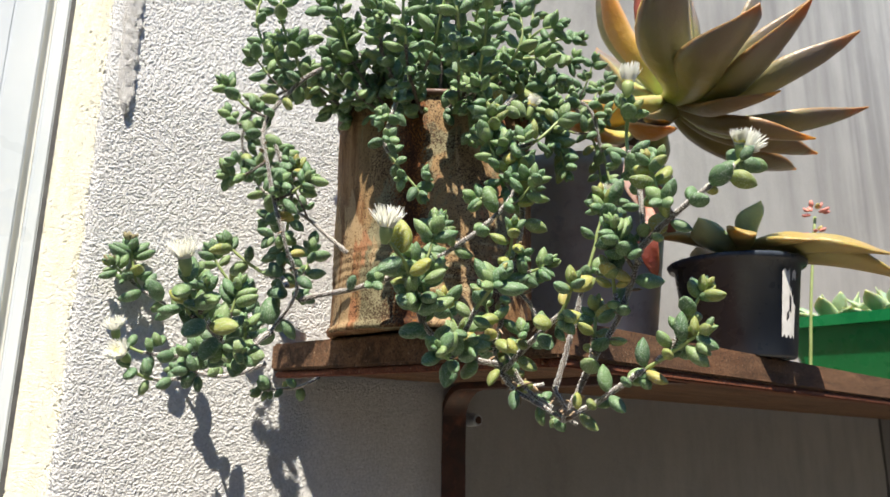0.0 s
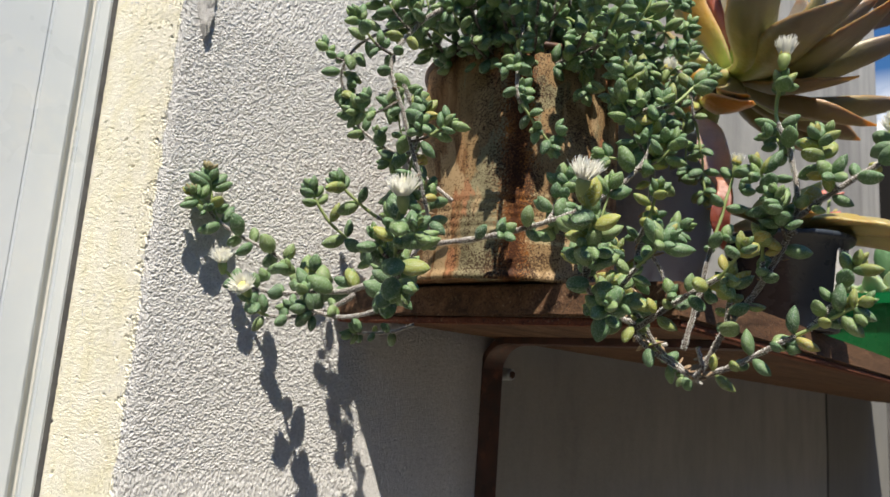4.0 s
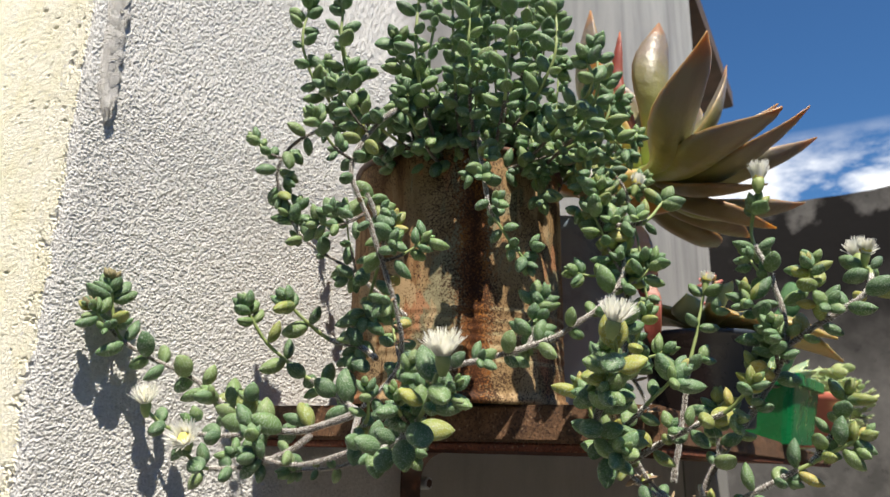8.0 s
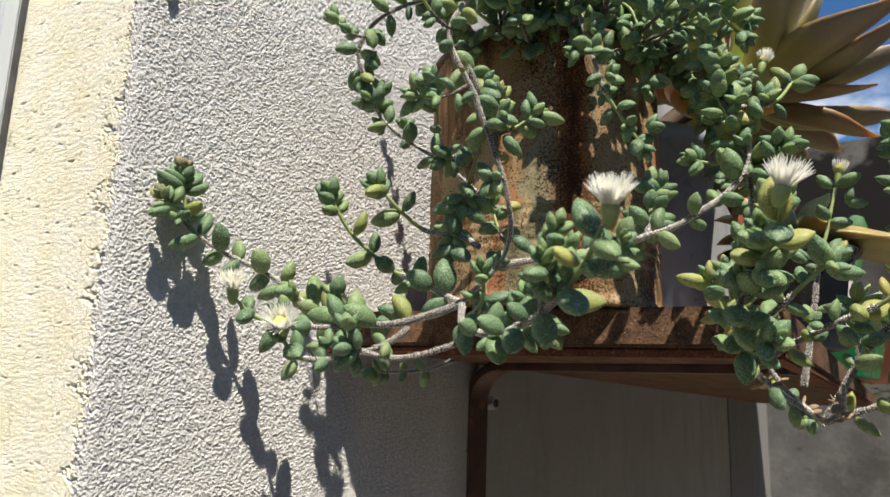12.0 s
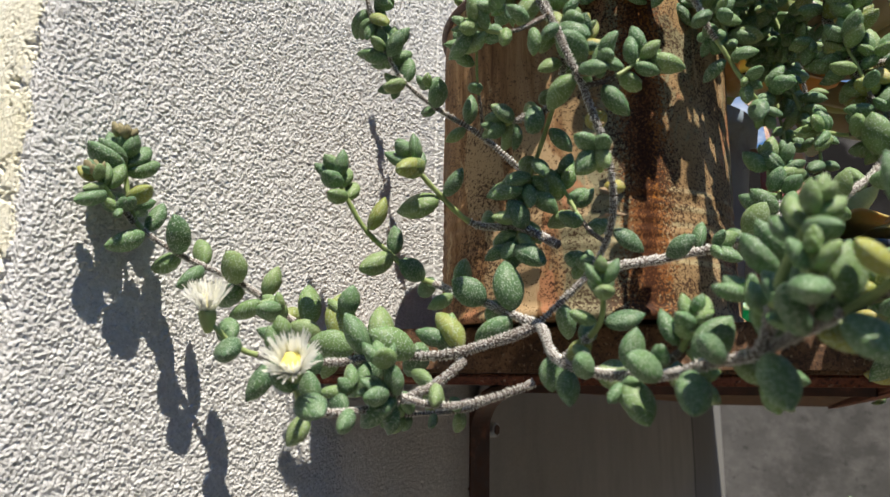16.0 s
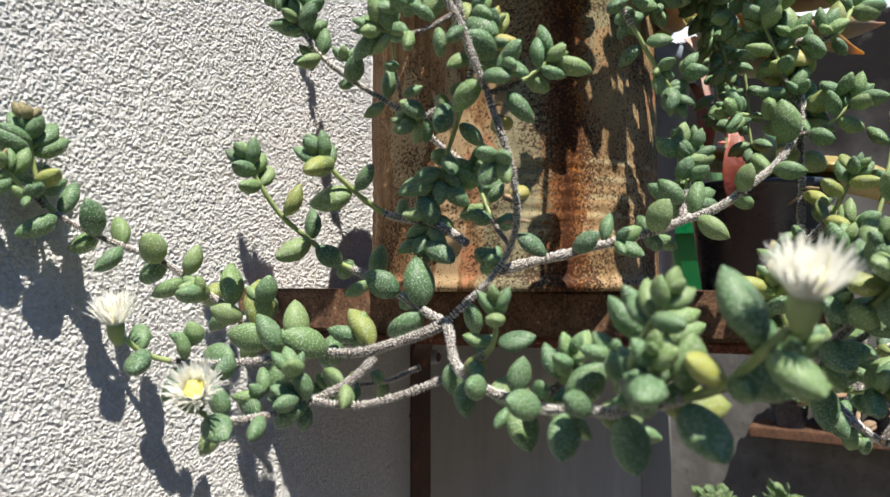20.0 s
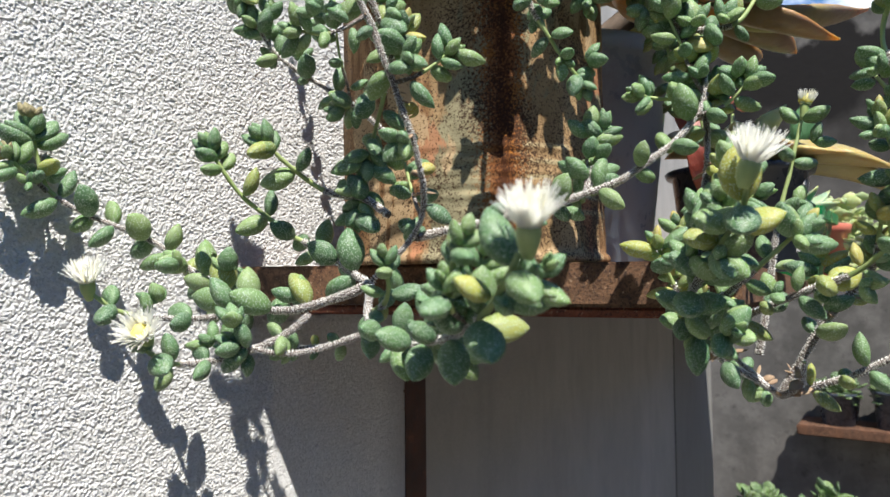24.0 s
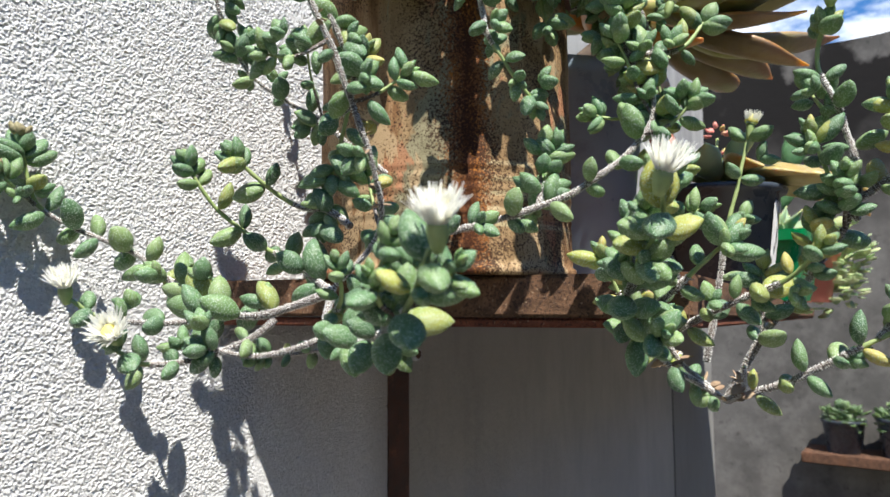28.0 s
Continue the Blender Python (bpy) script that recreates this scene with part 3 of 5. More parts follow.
def bristles(st, line, thick, end):
    """Short pale papillae set close round the woody part of a stem."""
    vv, ff = [], []
    n = len(line)
    pick = random.Random(n * 13 + 5)
    up = Vector((0.31, 0.52, 0.79)).normalized()
    for i in range(n - 1):
        s = i / (n - 1)
        if s > end:
            break
        t = (line[i + 1] - line[i])
        seg = t.length
        t = t.normalized()
        up = (up - t * up.dot(t)).normalized()
        side = t.cross(up)
        r = thick * (1.15 - 0.45 * s) * (1 + 0.10 * math.sin(s * 61)) * 0.97
        for j in range(max(1, int(seg / 0.00042))):
            at = line[i] + t * seg * (j + pick.random()) / max(1, int(seg / 0.00042))
            for k in range(9):
                a = 0.698 * (k + 0.5 * (j % 2)) + pick.uniform(-0.25, 0.25)
                d = math.cos(a) * up + math.sin(a) * side
                e = t.cross(d)
                o, w, h = len(vv), 0.00015, pick.uniform(0.00022, 0.00062)
                root = at + d * r
                vv += [root - e * w - t * w * 0.6, root + e * w - t * w * 0.6, root + t * w, root + d * h + t * h * 0.35]
                ff += [(o, o + 1, o + 3), (o + 1, o + 2, o + 3), (o + 2, o, o + 3)]
    if vv:
        ob = new("bristles", mesh_of("bristles", vv, ff, BRISTLE))
        ob.parent = st
        ob.matrix_parent_inverse = st_inverse
        tagged(ob, "pale bristly papillae", kind="stuff")


def buds(plant, place, facing=(0, 0, 1), count=7, size=0.0042):
    """A tight head of blunt brownish flower buds in a collar of small leaves."""
    t = Vector(facing).normalized()
    side = t.orthogonal().normalized()
    for k in range(count):
        d = Matrix.Rotation(k * 2.4, 3, t) @ side
        spread = 0.25 + 0.75 * math.sqrt(k / count)
        m = aim(Vector(place) + d * size * 0.35 * spread, t + d * 0.75 * spread, t, size * rng.uniform(0.8, 1.25))
        sv, sf = SHAPES_LOW[k % 3]
        vv = []
        for q in sv:
            w = Vector(q)
            vv.append(m @ (w + Vector(noise.noise_vector(w * 5 + Vector((k, 0, 0)))) * 0.10))
        under(new("bud", mesh_of("bud", vv, sf, BUD)), plant)


def stem(plant, points, spacing=0.0105, size=0.0092, thick=0.00105, start=0.0, shoot=0.75, single=True, yellow=0.09, tip=True, gap=0.12, tufts=0.45, sides=0):
    """One stem of the plant with its leaves: each leaf a part of the stem, or one joined mass."""
    line = spline(points, 0.0022)
    thick *= 0.80
    line = [q + Vector(noise.noise_vector(q * 90)) * 0.0006 for q in line]
    v, f = tube(line, lambda s: thick * (1.15 - 0.45 * s) * (1 + 0.10 * math.sin(s * 61)))
    rows = (len(f) - 2)
    index = [1 if (i // 7) / max(1, rows // 7) > shoot else 0 for i in range(rows)] + [0, 1]
    st = new("stem", mesh_of("stem", v, f, [BARK, SHOOT], True, index))
    under(st, plant)
    if single:
        bristles(st, line, thick, min(shoot, 1.0))
    places = leaf_places(line, spacing, size, start, tip, gap)
    extra = axil_shoots(line, size, tufts, start)
    if single:
        for m, share in places:
            ob = new("leaf", LEAF_MESH[1 if rng.random() < yellow else 0][rng.randrange(4)])
            ob.matrix_basis = m
            ob.parent = st
            ob.matrix_parent_inverse = st_inverse
    joined_leaves(extra if single else places + extra, st)
    for k in range(sides):
        i = int((0.2 + 0.7 * (k + rng.random()) / sides) * (len(line) - 1))
        t = (line[i] - line[i - 1]).normalized()
        d = (Matrix.Rotation(rng.uniform(0, 6.28), 3, t) @ t.orthogonal().normalized() + t * 0.5 + Vector((0, 0, 0.5))).normalized()
        ln = rng.uniform(0.014, 0.026)
        stem(plant, [line[i], line[i] + d * ln * 0.5, line[i] + d * ln + Vector((0, 0, ln * 0.25))], 0.0075, size * 0.92, thick * 0.8, 0.1, 0.4, False, tufts=0.3)
    return line


def dried_bits(thing, line, count, size, start=0.05, end=0.95):
    """Shrivelled leaf remnants and bare stubs along a stem."""
    vv, ff = [], []
    for k in range(count):
        i = int((start + (end - start) * rng.random()) * (len(line) - 2))
        t = (line[i + 1] - line[i]).normalized()
        d = Matrix.Rotation(rng.uniform(0, 6.28), 3, t) @ t.orthogonal().normalized()
        m = aim(line[i], d + t * rng.uniform(-0.3, 0.8), t, size * rng.uniform(0.6, 1.3)) @ Matrix.Diagonal((1, rng.uniform(0.4, 1.1), rng.uniform(0.15, 0.5), 1))
        sv, sf = SHAPES_LOW[k % 3]
        o = len(vv)
        for q in sv:
            w = Vector(q)
            w += Vector(noise.noise_vector(w * 3.1 + Vector((k, 0, 0)))) * 0.16 * w.x
            vv.append(m @ w)
        ff += [tuple(i + o for i in face) for face in sf]
    ob = under(new("dried_leaves", mesh_of("dried_leaves", vv, ff, DRY)), thing)
    tagged(ob, "shrivelled brown leaf remnants", kind="stuff")


SHAPES_LOW = [leaf_shape(0.335, 0.27, 0.06, 8, 6), leaf_shape(0.365, 0.28, 0.08, 8, 6), leaf_shape(0.31, 0.26, 0.0, 8, 6)]
st_inverse = Matrix.Identity(4)


def flower(plant, place, facing, radius=0.0085, closed=False):
    """A small daisy-like flower: green cup, thin white petals in three rings, yellow middle."""
    t = Vector(facing).normalized()
    s = t.orthogonal().normalized()
    p = Vector(place)
    cup_line = [p - t * 0.0048, p - t * 0.0038, p - t * 0.0024, p - t * 0.001, p + t * 0.0006]
    prof = (0.0009, 0.0014, 0.0019, 0.0021, 0.0019)
    v, f = tube(cup_line, lambda q: prof[round(q * 4)] * radius / 0.006, 10)
    cup = under(new("flower", mesh_of("flower", v, f, SHOOT)), plant)
    tagged(cup, "white many-petalled flower in a green cup")
    vv, ff = [], []
    for ring, (n, open_, ln) in enumerate(((46, 1.25, 0.95), (44, 2.2, 1.05), (34, 4.4, 1.05))):
        for k in range(n):
            a = 2 * math.pi * (k + 0.5 * ring) / n + rng.uniform(-0.1, 0.1)
            d = Matrix.Rotation(a, 3, t) @ s
            along = (d + t * (open_ + (1.8 if closed else 0.0)) * rng.uniform(0.75, 1.3)).normalized()
            across = t.cross(d).normalized()
            ln2, w = radius * ln * rng.uniform(0.95, 1.3), radius * 0.043
            nrm = along.cross(across) * radius * 0.008
            o = len(vv)
            b0, b1, b2 = p + d * 0.0015, p + d * 0.0015 + along * ln2 * 0.6, p + d * 0.0015 + along * ln2 - t * radius * 0.06
            for q, ww in ((b0, 0.7), (b1, 1.0), (b2, 0.25)):
                vv += [q - across * w * ww + nrm, q + across * w * ww + nrm, q + across * w * ww - nrm, q - across * w * ww - nrm]
            for r in (0, 4):
                for e in range(4):
                    ff.append((o + r + e, o + r + (e + 1) % 4, o + r + 4 + (e + 1) % 4, o + r + 4 + e))
            ff += [(o + 3, o + 2, o + 1, o), (o + 8, o + 9, o + 10, o + 11)]
    under(new("petals", mesh_of("petals", vv, ff, PETAL, False)), cup)
    bm = bmesh.new()
    bmesh.ops.create_icosphere(bm, subdivisions=2, radius=0.0021)
    for q in bm.verts:
        q.co = q.co * (1 + 0.25 * noise.noise(q.co * 2500)) + p + t * 0.0014
    part("stamens", bm, CENTRE, cup, smooth=True)
    return cup


# ---- main wall ----
WALL_Y = 0.393


def smear_middle(z):
    """Where the old mortar smear runs up the coat."""
    return 0.0705 - 0.012 * (z - 1.70) + 0.0012 * noise.noise(Vector((2, 0, z * 30)))


CORNER, REVEAL_END = Vector((0.0595, WALL_Y, 0)), Vector((0.0492, 0.4735, 0))


def coat_point(s):
    """Plan point and outward normal of the coat: s below 0 runs back along the window reveal, above 0 along the wall."""
    back = (REVEAL_END - CORNER).normalized()
    n_wall, n_rev = Vector((0, -1, 0)), Vector((-back.y, back.x, 0))
    w = min(1.0, max(0.0, 0.5 + s / 0.009))
    n = (n_rev * (1 - w) + n_wall * w).normalized()
    p = CORNER + (Vector((1, 0, 0)) * s if s > 0 else back * -s)
    return p - n * 0.0014 * max(0.0, 1 - abs(s) / 0.005) ** 2, n


def render_coat():
    """The rough cement coat of wall and window reveal, as one real uneven sheet."""
    def steps(spans):
        out = []
        for a, c, step in spans:
            out += list(np.arange(a, c - step / 2, step))
        return out + [spans[-1][1]]

    ss = steps(((-0.081, -0.022, 0.0008), (-0.022, -0.004, 0.0004), (-0.004, 0.165, 0.0003), (0.165, 0.2362, 0.00042)))
    zs = steps(((1.30, 1.46, 0.0025), (1.46, 1.49, 0.0006), (1.49, 1.72, 0.0003), (1.72, 1.82, 0.00045), (1.82, 2.04, 0.0015)))
    nx, nz = len(ss), len(zs)
    grit = np.random.default_rng(5)

    def soft(h, times):
        for k in range(times):
            h = (h + np.roll(h, 1, 0) + np.roll(h, 1, 1) + np.roll(h, -1, 0) + np.roll(h, -1, 1)) / 5
        return h

    lump = soft(grit.standard_normal((nz, nx)), 14)
    stones = np.zeros((nz + 16, nx + 16))
    for k in range(int(nz * nx / 4.4)):
        rad = grit.uniform(0.8, 1.35)
        ci, cj = grit.uniform(8, nz + 8), grit.uniform(8, nx + 8)
        squash, lean = grit.uniform(0.75, 1.0), grit.uniform(0, 3.14)
        i0, j0 = int(ci) - 2, int(cj) - 2
        ii, jj = np.arange(i0, i0 + 6)[:, None] - ci, np.arange(j0, j0 + 6)[None, :] - cj
        c, q = math.cos(lean), math.sin(lean)
        dd = ((ii * c + jj * q) / rad) ** 2 + ((jj * c - ii * q) / (rad * squash)) ** 2
        block = stones[i0:i0 + 6, j0:j0 + 6]
        np.maximum(block, rad * grit.uniform(0.45, 1.05) * np.maximum(0, 1 - dd) ** 0.7, out=block)
    stones = stones[8:-8, 8:-8]
    sand = soft(grit.standard_normal((nz, nx)), 1)
    height = (stones - stones.mean()) / stones.std() * 0.35 + 0.25 * lump / lump.std() + 0.9 * np.clip(sand / sand.std(), -2, 1.4) + 0.2 * grit.standard_normal((nz, nx))
    height = np.clip(height, -1.6, 2.4)
    pits = soft(grit.standard_normal((nz, nx)), 5)
    pits = np.maximum(0, pits / pits.std() - 2.1)
    fade = np.ones((nz, nx))
    s_row, z_col = np.array(ss)[None, :], np.array(zs)[:, None]
    fade *= np.clip(1.0 - (s_row - 0.205) * 25, 0.2, 1.0)
    fade = np.where((s_row > 0.13) & (z_col < 1.563), fade * 0.3, fade)
    fade = np.where(s_row < -0.004, 0.34, fade)
    out = 0.00023 * fade * height - 0.0014 * pits * (s_row < 0.004) - 0.0007 * pits * (s_row >= 0.004)
    # broken clusters of pits along the painted corner
    cluster = np.clip(soft(grit.standard_normal((nz, nx)), 90) * 60 - 1.4, 0, 1.4)
    fine = soft(grit.standard_normal((nz, nx)), 4)
    out -= 0.0009 * cluster * np.clip(fine / fine.std() + 0.1, 0, 2) * np.exp(-((s_row + 0.006) / 0.006) ** 2)
    out -= 0.002 * ((np.abs(s_row - 0.192 - 0.004 * (z_col - 1.68)) < 0.0006) & (z_col > 1.60) & (z_col < 1.77))
    out[:, 0] -= 0.004
    out[:, -1] -= 0.004
    plan = [coat_point(s) for s in ss]
    px, py = np.array([p.x for p, n in plan])[None, :], np.array([p.y for p, n in plan])[None, :]
    qx, qy = np.array([n.x for p, n in plan])[None, :], np.array([n.y for p, n in plan])[None, :]
    co = np.stack([px + qx * out, py + qy * out, np.broadcast_to(z_col, out.shape)], -1).reshape(-1, 3)
    a = (np.arange(nz - 1)[:, None] * nx + np.arange(nx - 1)[None, :]).reshape(-1)
    faces = np.stack([a, a + 1, a + nx + 1, a + nx], -1)
    return mesh_of("render_coat", co.tolist(), faces.tolist(), RENDER, True)


END_X = 1.66  # the house wall runs slightly away from the coat and ends here
SLANT = lambda x: WALL_Y + 0.003 + 0.118 * max(0.0, x - 0.232)
PLAN = [(0.0625, WALL_Y + 0.003), (0.232, WALL_Y + 0.003), (END_X - 0.012, SLANT(END_X - 0.012)), (END_X - 0.003, SLANT(END_X) + 0.003), (END_X, SLANT(END_X) + 0.012), (END_X, 0.82), (0.052, 0.82), (0.0522, 0.474)]
wall = part("wall_main", prism(PLAN, 0.0, 2.80), SMOOTH, None)
tagged(wall, "grey cement-rendered house wall, rough near the window and stained further along", "wall", kind="structure")
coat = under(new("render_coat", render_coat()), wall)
tagged(coat, "rough grey cement render with a cream painted edge")

# the house wall beyond the window
back = part("wall_beyond_window", box((-3.0, 0.40, 0.0), (-0.75, 0.56, 3.0)), SMOOTH, None)
tagged(back, "plain grey cement wall on the far side of the window", "wall", kind="structure")

for name, z0, z1 in (("wall_under_window", 0.0, 0.9), ("wall_over_window", 2.35, 3.0)):
    piece = part(name, box((-0.7495, 0.40, z0), (0.0515, 0.56, z1)), SMOOTH, None)
    tagged(piece, "plain grey cement wall round the window", "wall", kind="structure")

# ---- ground ----
bm = bmesh.new()
bmesh.ops.create_grid(bm, x_segments=8, y_segments=8, size=150)
ground = part("ground", bm, GROUNDM, None)
tagged(ground, "worn sandy concrete yard floor", "ground", kind="structure")

# plain unseen walls added behind the camera to close the yard and cut sky light
yard = part("wall_yard_back", box((-3.2, -2.05, 0.0), (2.2, -1.9, 2.6)), SMOOTH, None)
tagged(yard, "unseen grey cement wall added to cut sky light", "wall", kind="structure")
side = part("wall_yard_side", box((-3.2, -1.9, 0.0), (-3.0, 0.56, 2.6)), SMOOTH, None)
tagged(side, "unseen grey cement side wall added to cut sky light", "wall", kind="structure")

# ---- window ----
window = base("window_1", (-0.36, 0.50, 1.0), "white-painted metal window frame with dark glass beside the cream reveal", "window", kind="structure")
GLASS = mat_plain("dark_glass", (0.012, 0.014, 0.016), (0.018, 0.02, 0.022), 0.08, 4, 0.02)
part("frame", box((-0.72, 0.482, 0.9), (0.0468, 0.56, 0.95), 0.002), ALU, window)
part("frame", box((-0.0124, 0.4735, 0.95), (0.0171, 0.56, 2.35), 0.0004), ALU, window)
part("frame", box((0.0172, 0.4720, 0.95), (0.0345, 0.56, 2.35), 0.0012), ALU, window)
part("frame_groove", box((0.0346, 0.4775, 0.95), (0.0391, 0.56, 2.35)), LIP, window, "beige groove of the frame")
part("frame", box((0.0392, 0.4725, 0.95), (0.0468, 0.56, 2.35), 0.0012), ALU, window)
part("sash", box((-0.0205, 0.4750, 0.95), (-0.0130, 0.54, 2.32), 0.0010), ALU, window)
part("glass_pane", box((-0.72, 0.490, 0.95), (-0.0206, 0.494, 2.32)), GLASS, window)
part("sealing_strip", box((0.0469, 0.4740, 0.9), (0.0505, 0.56, 2.35)), SEAL, window)
part("outer_frame", box((-0.75, 0.472, 0.9), (-0.72, 0.56, 2.35), 0.002), ALU, window)

# ---- roof edge ----
bm = prism([(0.0, WALL_Y + 0.001), (0.232, WALL_Y + 0.001), (2.5, SLANT(2.5) - 0.002), (2.5, 1.3), (0.0, 1.3)], 2.801, 2.86)
roof = part("roof_edge", bm, ROOFM, None)
tagged(roof, "dark brown sloping roof edge over the grey wall", "roof", kind="structure")

# ---- far wall ----
bm = box((2.2, -3.0, 0.0), (2.36, 1.6, 2.30))
bmesh.ops.subdivide_edges(bm, edges=[e for e in bm.edges if abs(e.verts[0].co.y - e.verts[1].co.y) > 1], cuts=60)
for v in bm.verts:
    if v.co.z > 2:
        v.co.z += 0.02 * noise.noise(Vector((0, v.co.y * 4, 3)))
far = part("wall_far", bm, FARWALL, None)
tagged(far, "weathered grey yard wall with black mould under its top", "wall", kind="structure")

# ---- shelf ----
SHELF_Z, SAG = 1.588, 0.018  # the shelf drops a little along the wall
shelf = base("wall_shelf", (0.44, 0.30, 1.565), "weathered brown wooden plank shelf on a rusty iron bracket", "shelf")
# the stretch past about 1.2 m is added to shade the wall's end
bm = prism([(0.163, 0.391), (0.198, 0.1975), (1.50, 0.331), (1.50, 0.540), (0.236, 0.393)], 1.5730, SHELF_Z, 0.0012)
for v in bm.verts:
    v.co.z -= SAG * (v.co.x - 0.19)
part("plank", bm, PLANK, shelf)
bm = prism([(0.2005, 0.1990), (0.2005, 0.2065), (1.498, 0.340), (1.498, 0.3325)], 1.5695, 1.5729, 0.0008)
for v in bm.verts:
    v.co.z -= SAG * (v.co.x - 0.19)
part("edging", bm, REDWOOD, shelf, "thin reddish wooden edging strip")
bm = prism([(0.1650, 0.389), (0.1985, 0.2075), (0.2060, 0.2075), (0.1725, 0.389)], 1.5695, 1.5729, 0.0008)
part("edging", bm, REDWOOD, shelf, "thin reddish wooden edging strip")
for bx, by in ((0.295, 0.3945),):
    path = [Vector((bx, by, 1.207 + 0.02 * k)) for k in range(17)]
    for k in range(1, 13):
        a = radians(90 * k / 12)
        path.append(Vector((bx, by - 0.022 * (1 - math.cos(a)), 1.5475 + 0.022 * math.sin(a))))
    path += [Vector((bx, by - 0.022 - 0.0130 * k, 1.5695)) for k in range(1, 13)]
    verts, faces = [], []
    ring = [(-0.0095, -0.0012), (-0.0085, -0.0024), (0.0085, -0.0024), (0.0095, -0.0012), (0.0095, 0.0024), (-0.0095, 0.0024)]
    for k, q in enumerate(path):
        t = (path[min(k + 1, len(path) - 1)] - path[max(k - 1, 0)]).normalized()
        n = Vector((1, 0, 0)).cross(t)
        for sx, sn in ring:
            verts.append(q + Vector((sx + 0.0004 * noise.noise(q * 70), 0, 0)) + n * sn)
    for k in range(len(path) - 1):
        for e in range(6):
            a, b = k * 6 + e, k * 6 + (e + 1) % 6
            faces.append((a, b, b + 6, a + 6))
    faces += [tuple(range(6))[::-1], tuple(range(len(verts) - 6, len(verts)))]
    br = under(new("bracket", mesh_of("bracket", verts, faces, IRON, False)), shelf)
    tagged(br, "bent rusty iron bracket")
    bm = bmesh.new()
    bmesh.ops.create_cone(bm, cap_ends=True, segments=16, radius1=0.0046, radius2=0.0038, depth=0.010, matrix=pose(bx + 0.0225, 0.4000, 1.5475, 90, 0, 0))
    screw = part("screw", bm, ALU, br, "pale metal screw head")
    bm = bmesh.new()
    bmesh.ops.create_cone(bm, cap_ends=True, segments=6, radius1=0.0028, radius2=0.0028, depth=0.001, matrix=pose(bx + 0.0225, 0.3949, 1.5475, 90, 0, 0))
    part("socket", bm, RUSTBAR, screw)

# ---- tin can ----
CAN = (0.2105, 0.3005)
can = base("tin_can", (*CAN, SHELF_Z), "rusted flaking tin can used as planter on the shelf", "can")


def dent(a, z):
    return 0.0006 * noise.noise(Vector((math.cos(a) * 3, math.sin(a) * 3, z * 40)))


r = 0.0512
prof = [(0.0, SHELF_Z + 0.0015), (r - 0.002, SHELF_Z + 0.0015), (r + 0.0012, SHELF_Z), (r + 0.0016, SHELF_Z + 0.0015), (r + 0.0012, SHELF_Z + 0.003), (r, SHELF_Z + 0.004)]
z = 0.006
while z < 0.102:
    bead = 0.00022 * math.sin(z * 1500) if 0.02 < z < 0.04 else 0.0
    prof.append((r + bead, SHELF_Z + z))
    z += 0.001 if 0.018 < z < 0.042 else 0.004
prof += [(r - 0.0003, SHELF_Z + 0.106), (r - 0.0006, SHELF_Z + 0.1105), (r - 0.0002, SHELF_Z + 0.1122), (r - 0.001, SHELF_Z + 0.113), (r - 0.0012, SHELF_Z + 0.112), (r - 0.0012, SHELF_Z + 0.098)]
part("body", lathe(prof, CAN, 72, dent), TIN, can, smooth=True)
bm = bmesh.new()
bmesh.ops.create_circle(bm, cap_ends=True, segments=40, radius=r - 0.0016, matrix=pose(*CAN, SHELF_Z + 0.102))
part("soil", bm, SOIL, can)
ring = [Vector((CAN[0] + 0.0512 * math.cos(k * math.pi / 36), CAN[1] + 0.0512 * math.sin(k * math.pi / 36), SHELF_Z + 0.1122)) for k in range(73)]
verts, faces = tube(ring, lambda q: 0.0016, 8)
under(new("rim", mesh_of("rim", verts, faces, RUSTBAR)), can)

# ---- the trailing succulent ----
plant = base("trailing_succulent", (*CAN, SHELF_Z + 0.102), "bushy trailing succulent with bumpy green leaves and white flowers", "succulent")
J = (0.113, 0.273, 1.582)
trunk = [(0.185, 0.285, 1.706), (0.165, 0.275, 1.716), (0.130, 0.276, 1.703), (0.106, 0.276, 1.672), (0.103, 0.263, 1.645), (0.108, 0.254, 1.615), (0.117, 0.259, 1.598), J]
dried_bits(plant, stem(plant, trunk, 0.010, 0.0085, 0.00105, 0.06, 2.0, tip=False, gap=0.2, sides=6), 26, 0.0034)
stem(plant, [J, (0.105, 0.290, 1.5755), (0.104, 0.315, 1.5765), (0.1160, 0.3430, 1.5830), (0.1140, 0.3560, 1.5900), (0.1090, 0.3660, 1.5970), (0.0990, 0.3750, 1.6030), (0.0890, 0.3810, 1.6090), (0.0840, 0.3840, 1.6160), (0.0810, 0.3840, 1.6320)], 0.0092, 0.0118, 0.0012, 0.08, 0.85, tufts=0.3, gap=0.05)
buds(plant, (0.0800, 0.3830, 1.6350), (-0.1, -0.2, 1), 9)
stem(plant, [(0.0850, 0.3830, 1.6120), (0.0780, 0.3820, 1.6170), (0.0710, 0.3810, 1.6220)], 0.007, 0.0085, 0.0009, 0.2, 0.4, tufts=0.2)
buds(plant, (0.0710, 0.3810, 1.6220), (-0.3, -0.2, 1), 6, 0.0036)
stem(plant, [(0.150, 0.303, 1.566), (0.144, 0.312, 1.562), (0.138, 0.320, 1.561), (0.131, 0.327, 1.560)], 0.0075, 0.0075, 0.0008, 0.3, 2.0, tufts=0.0)
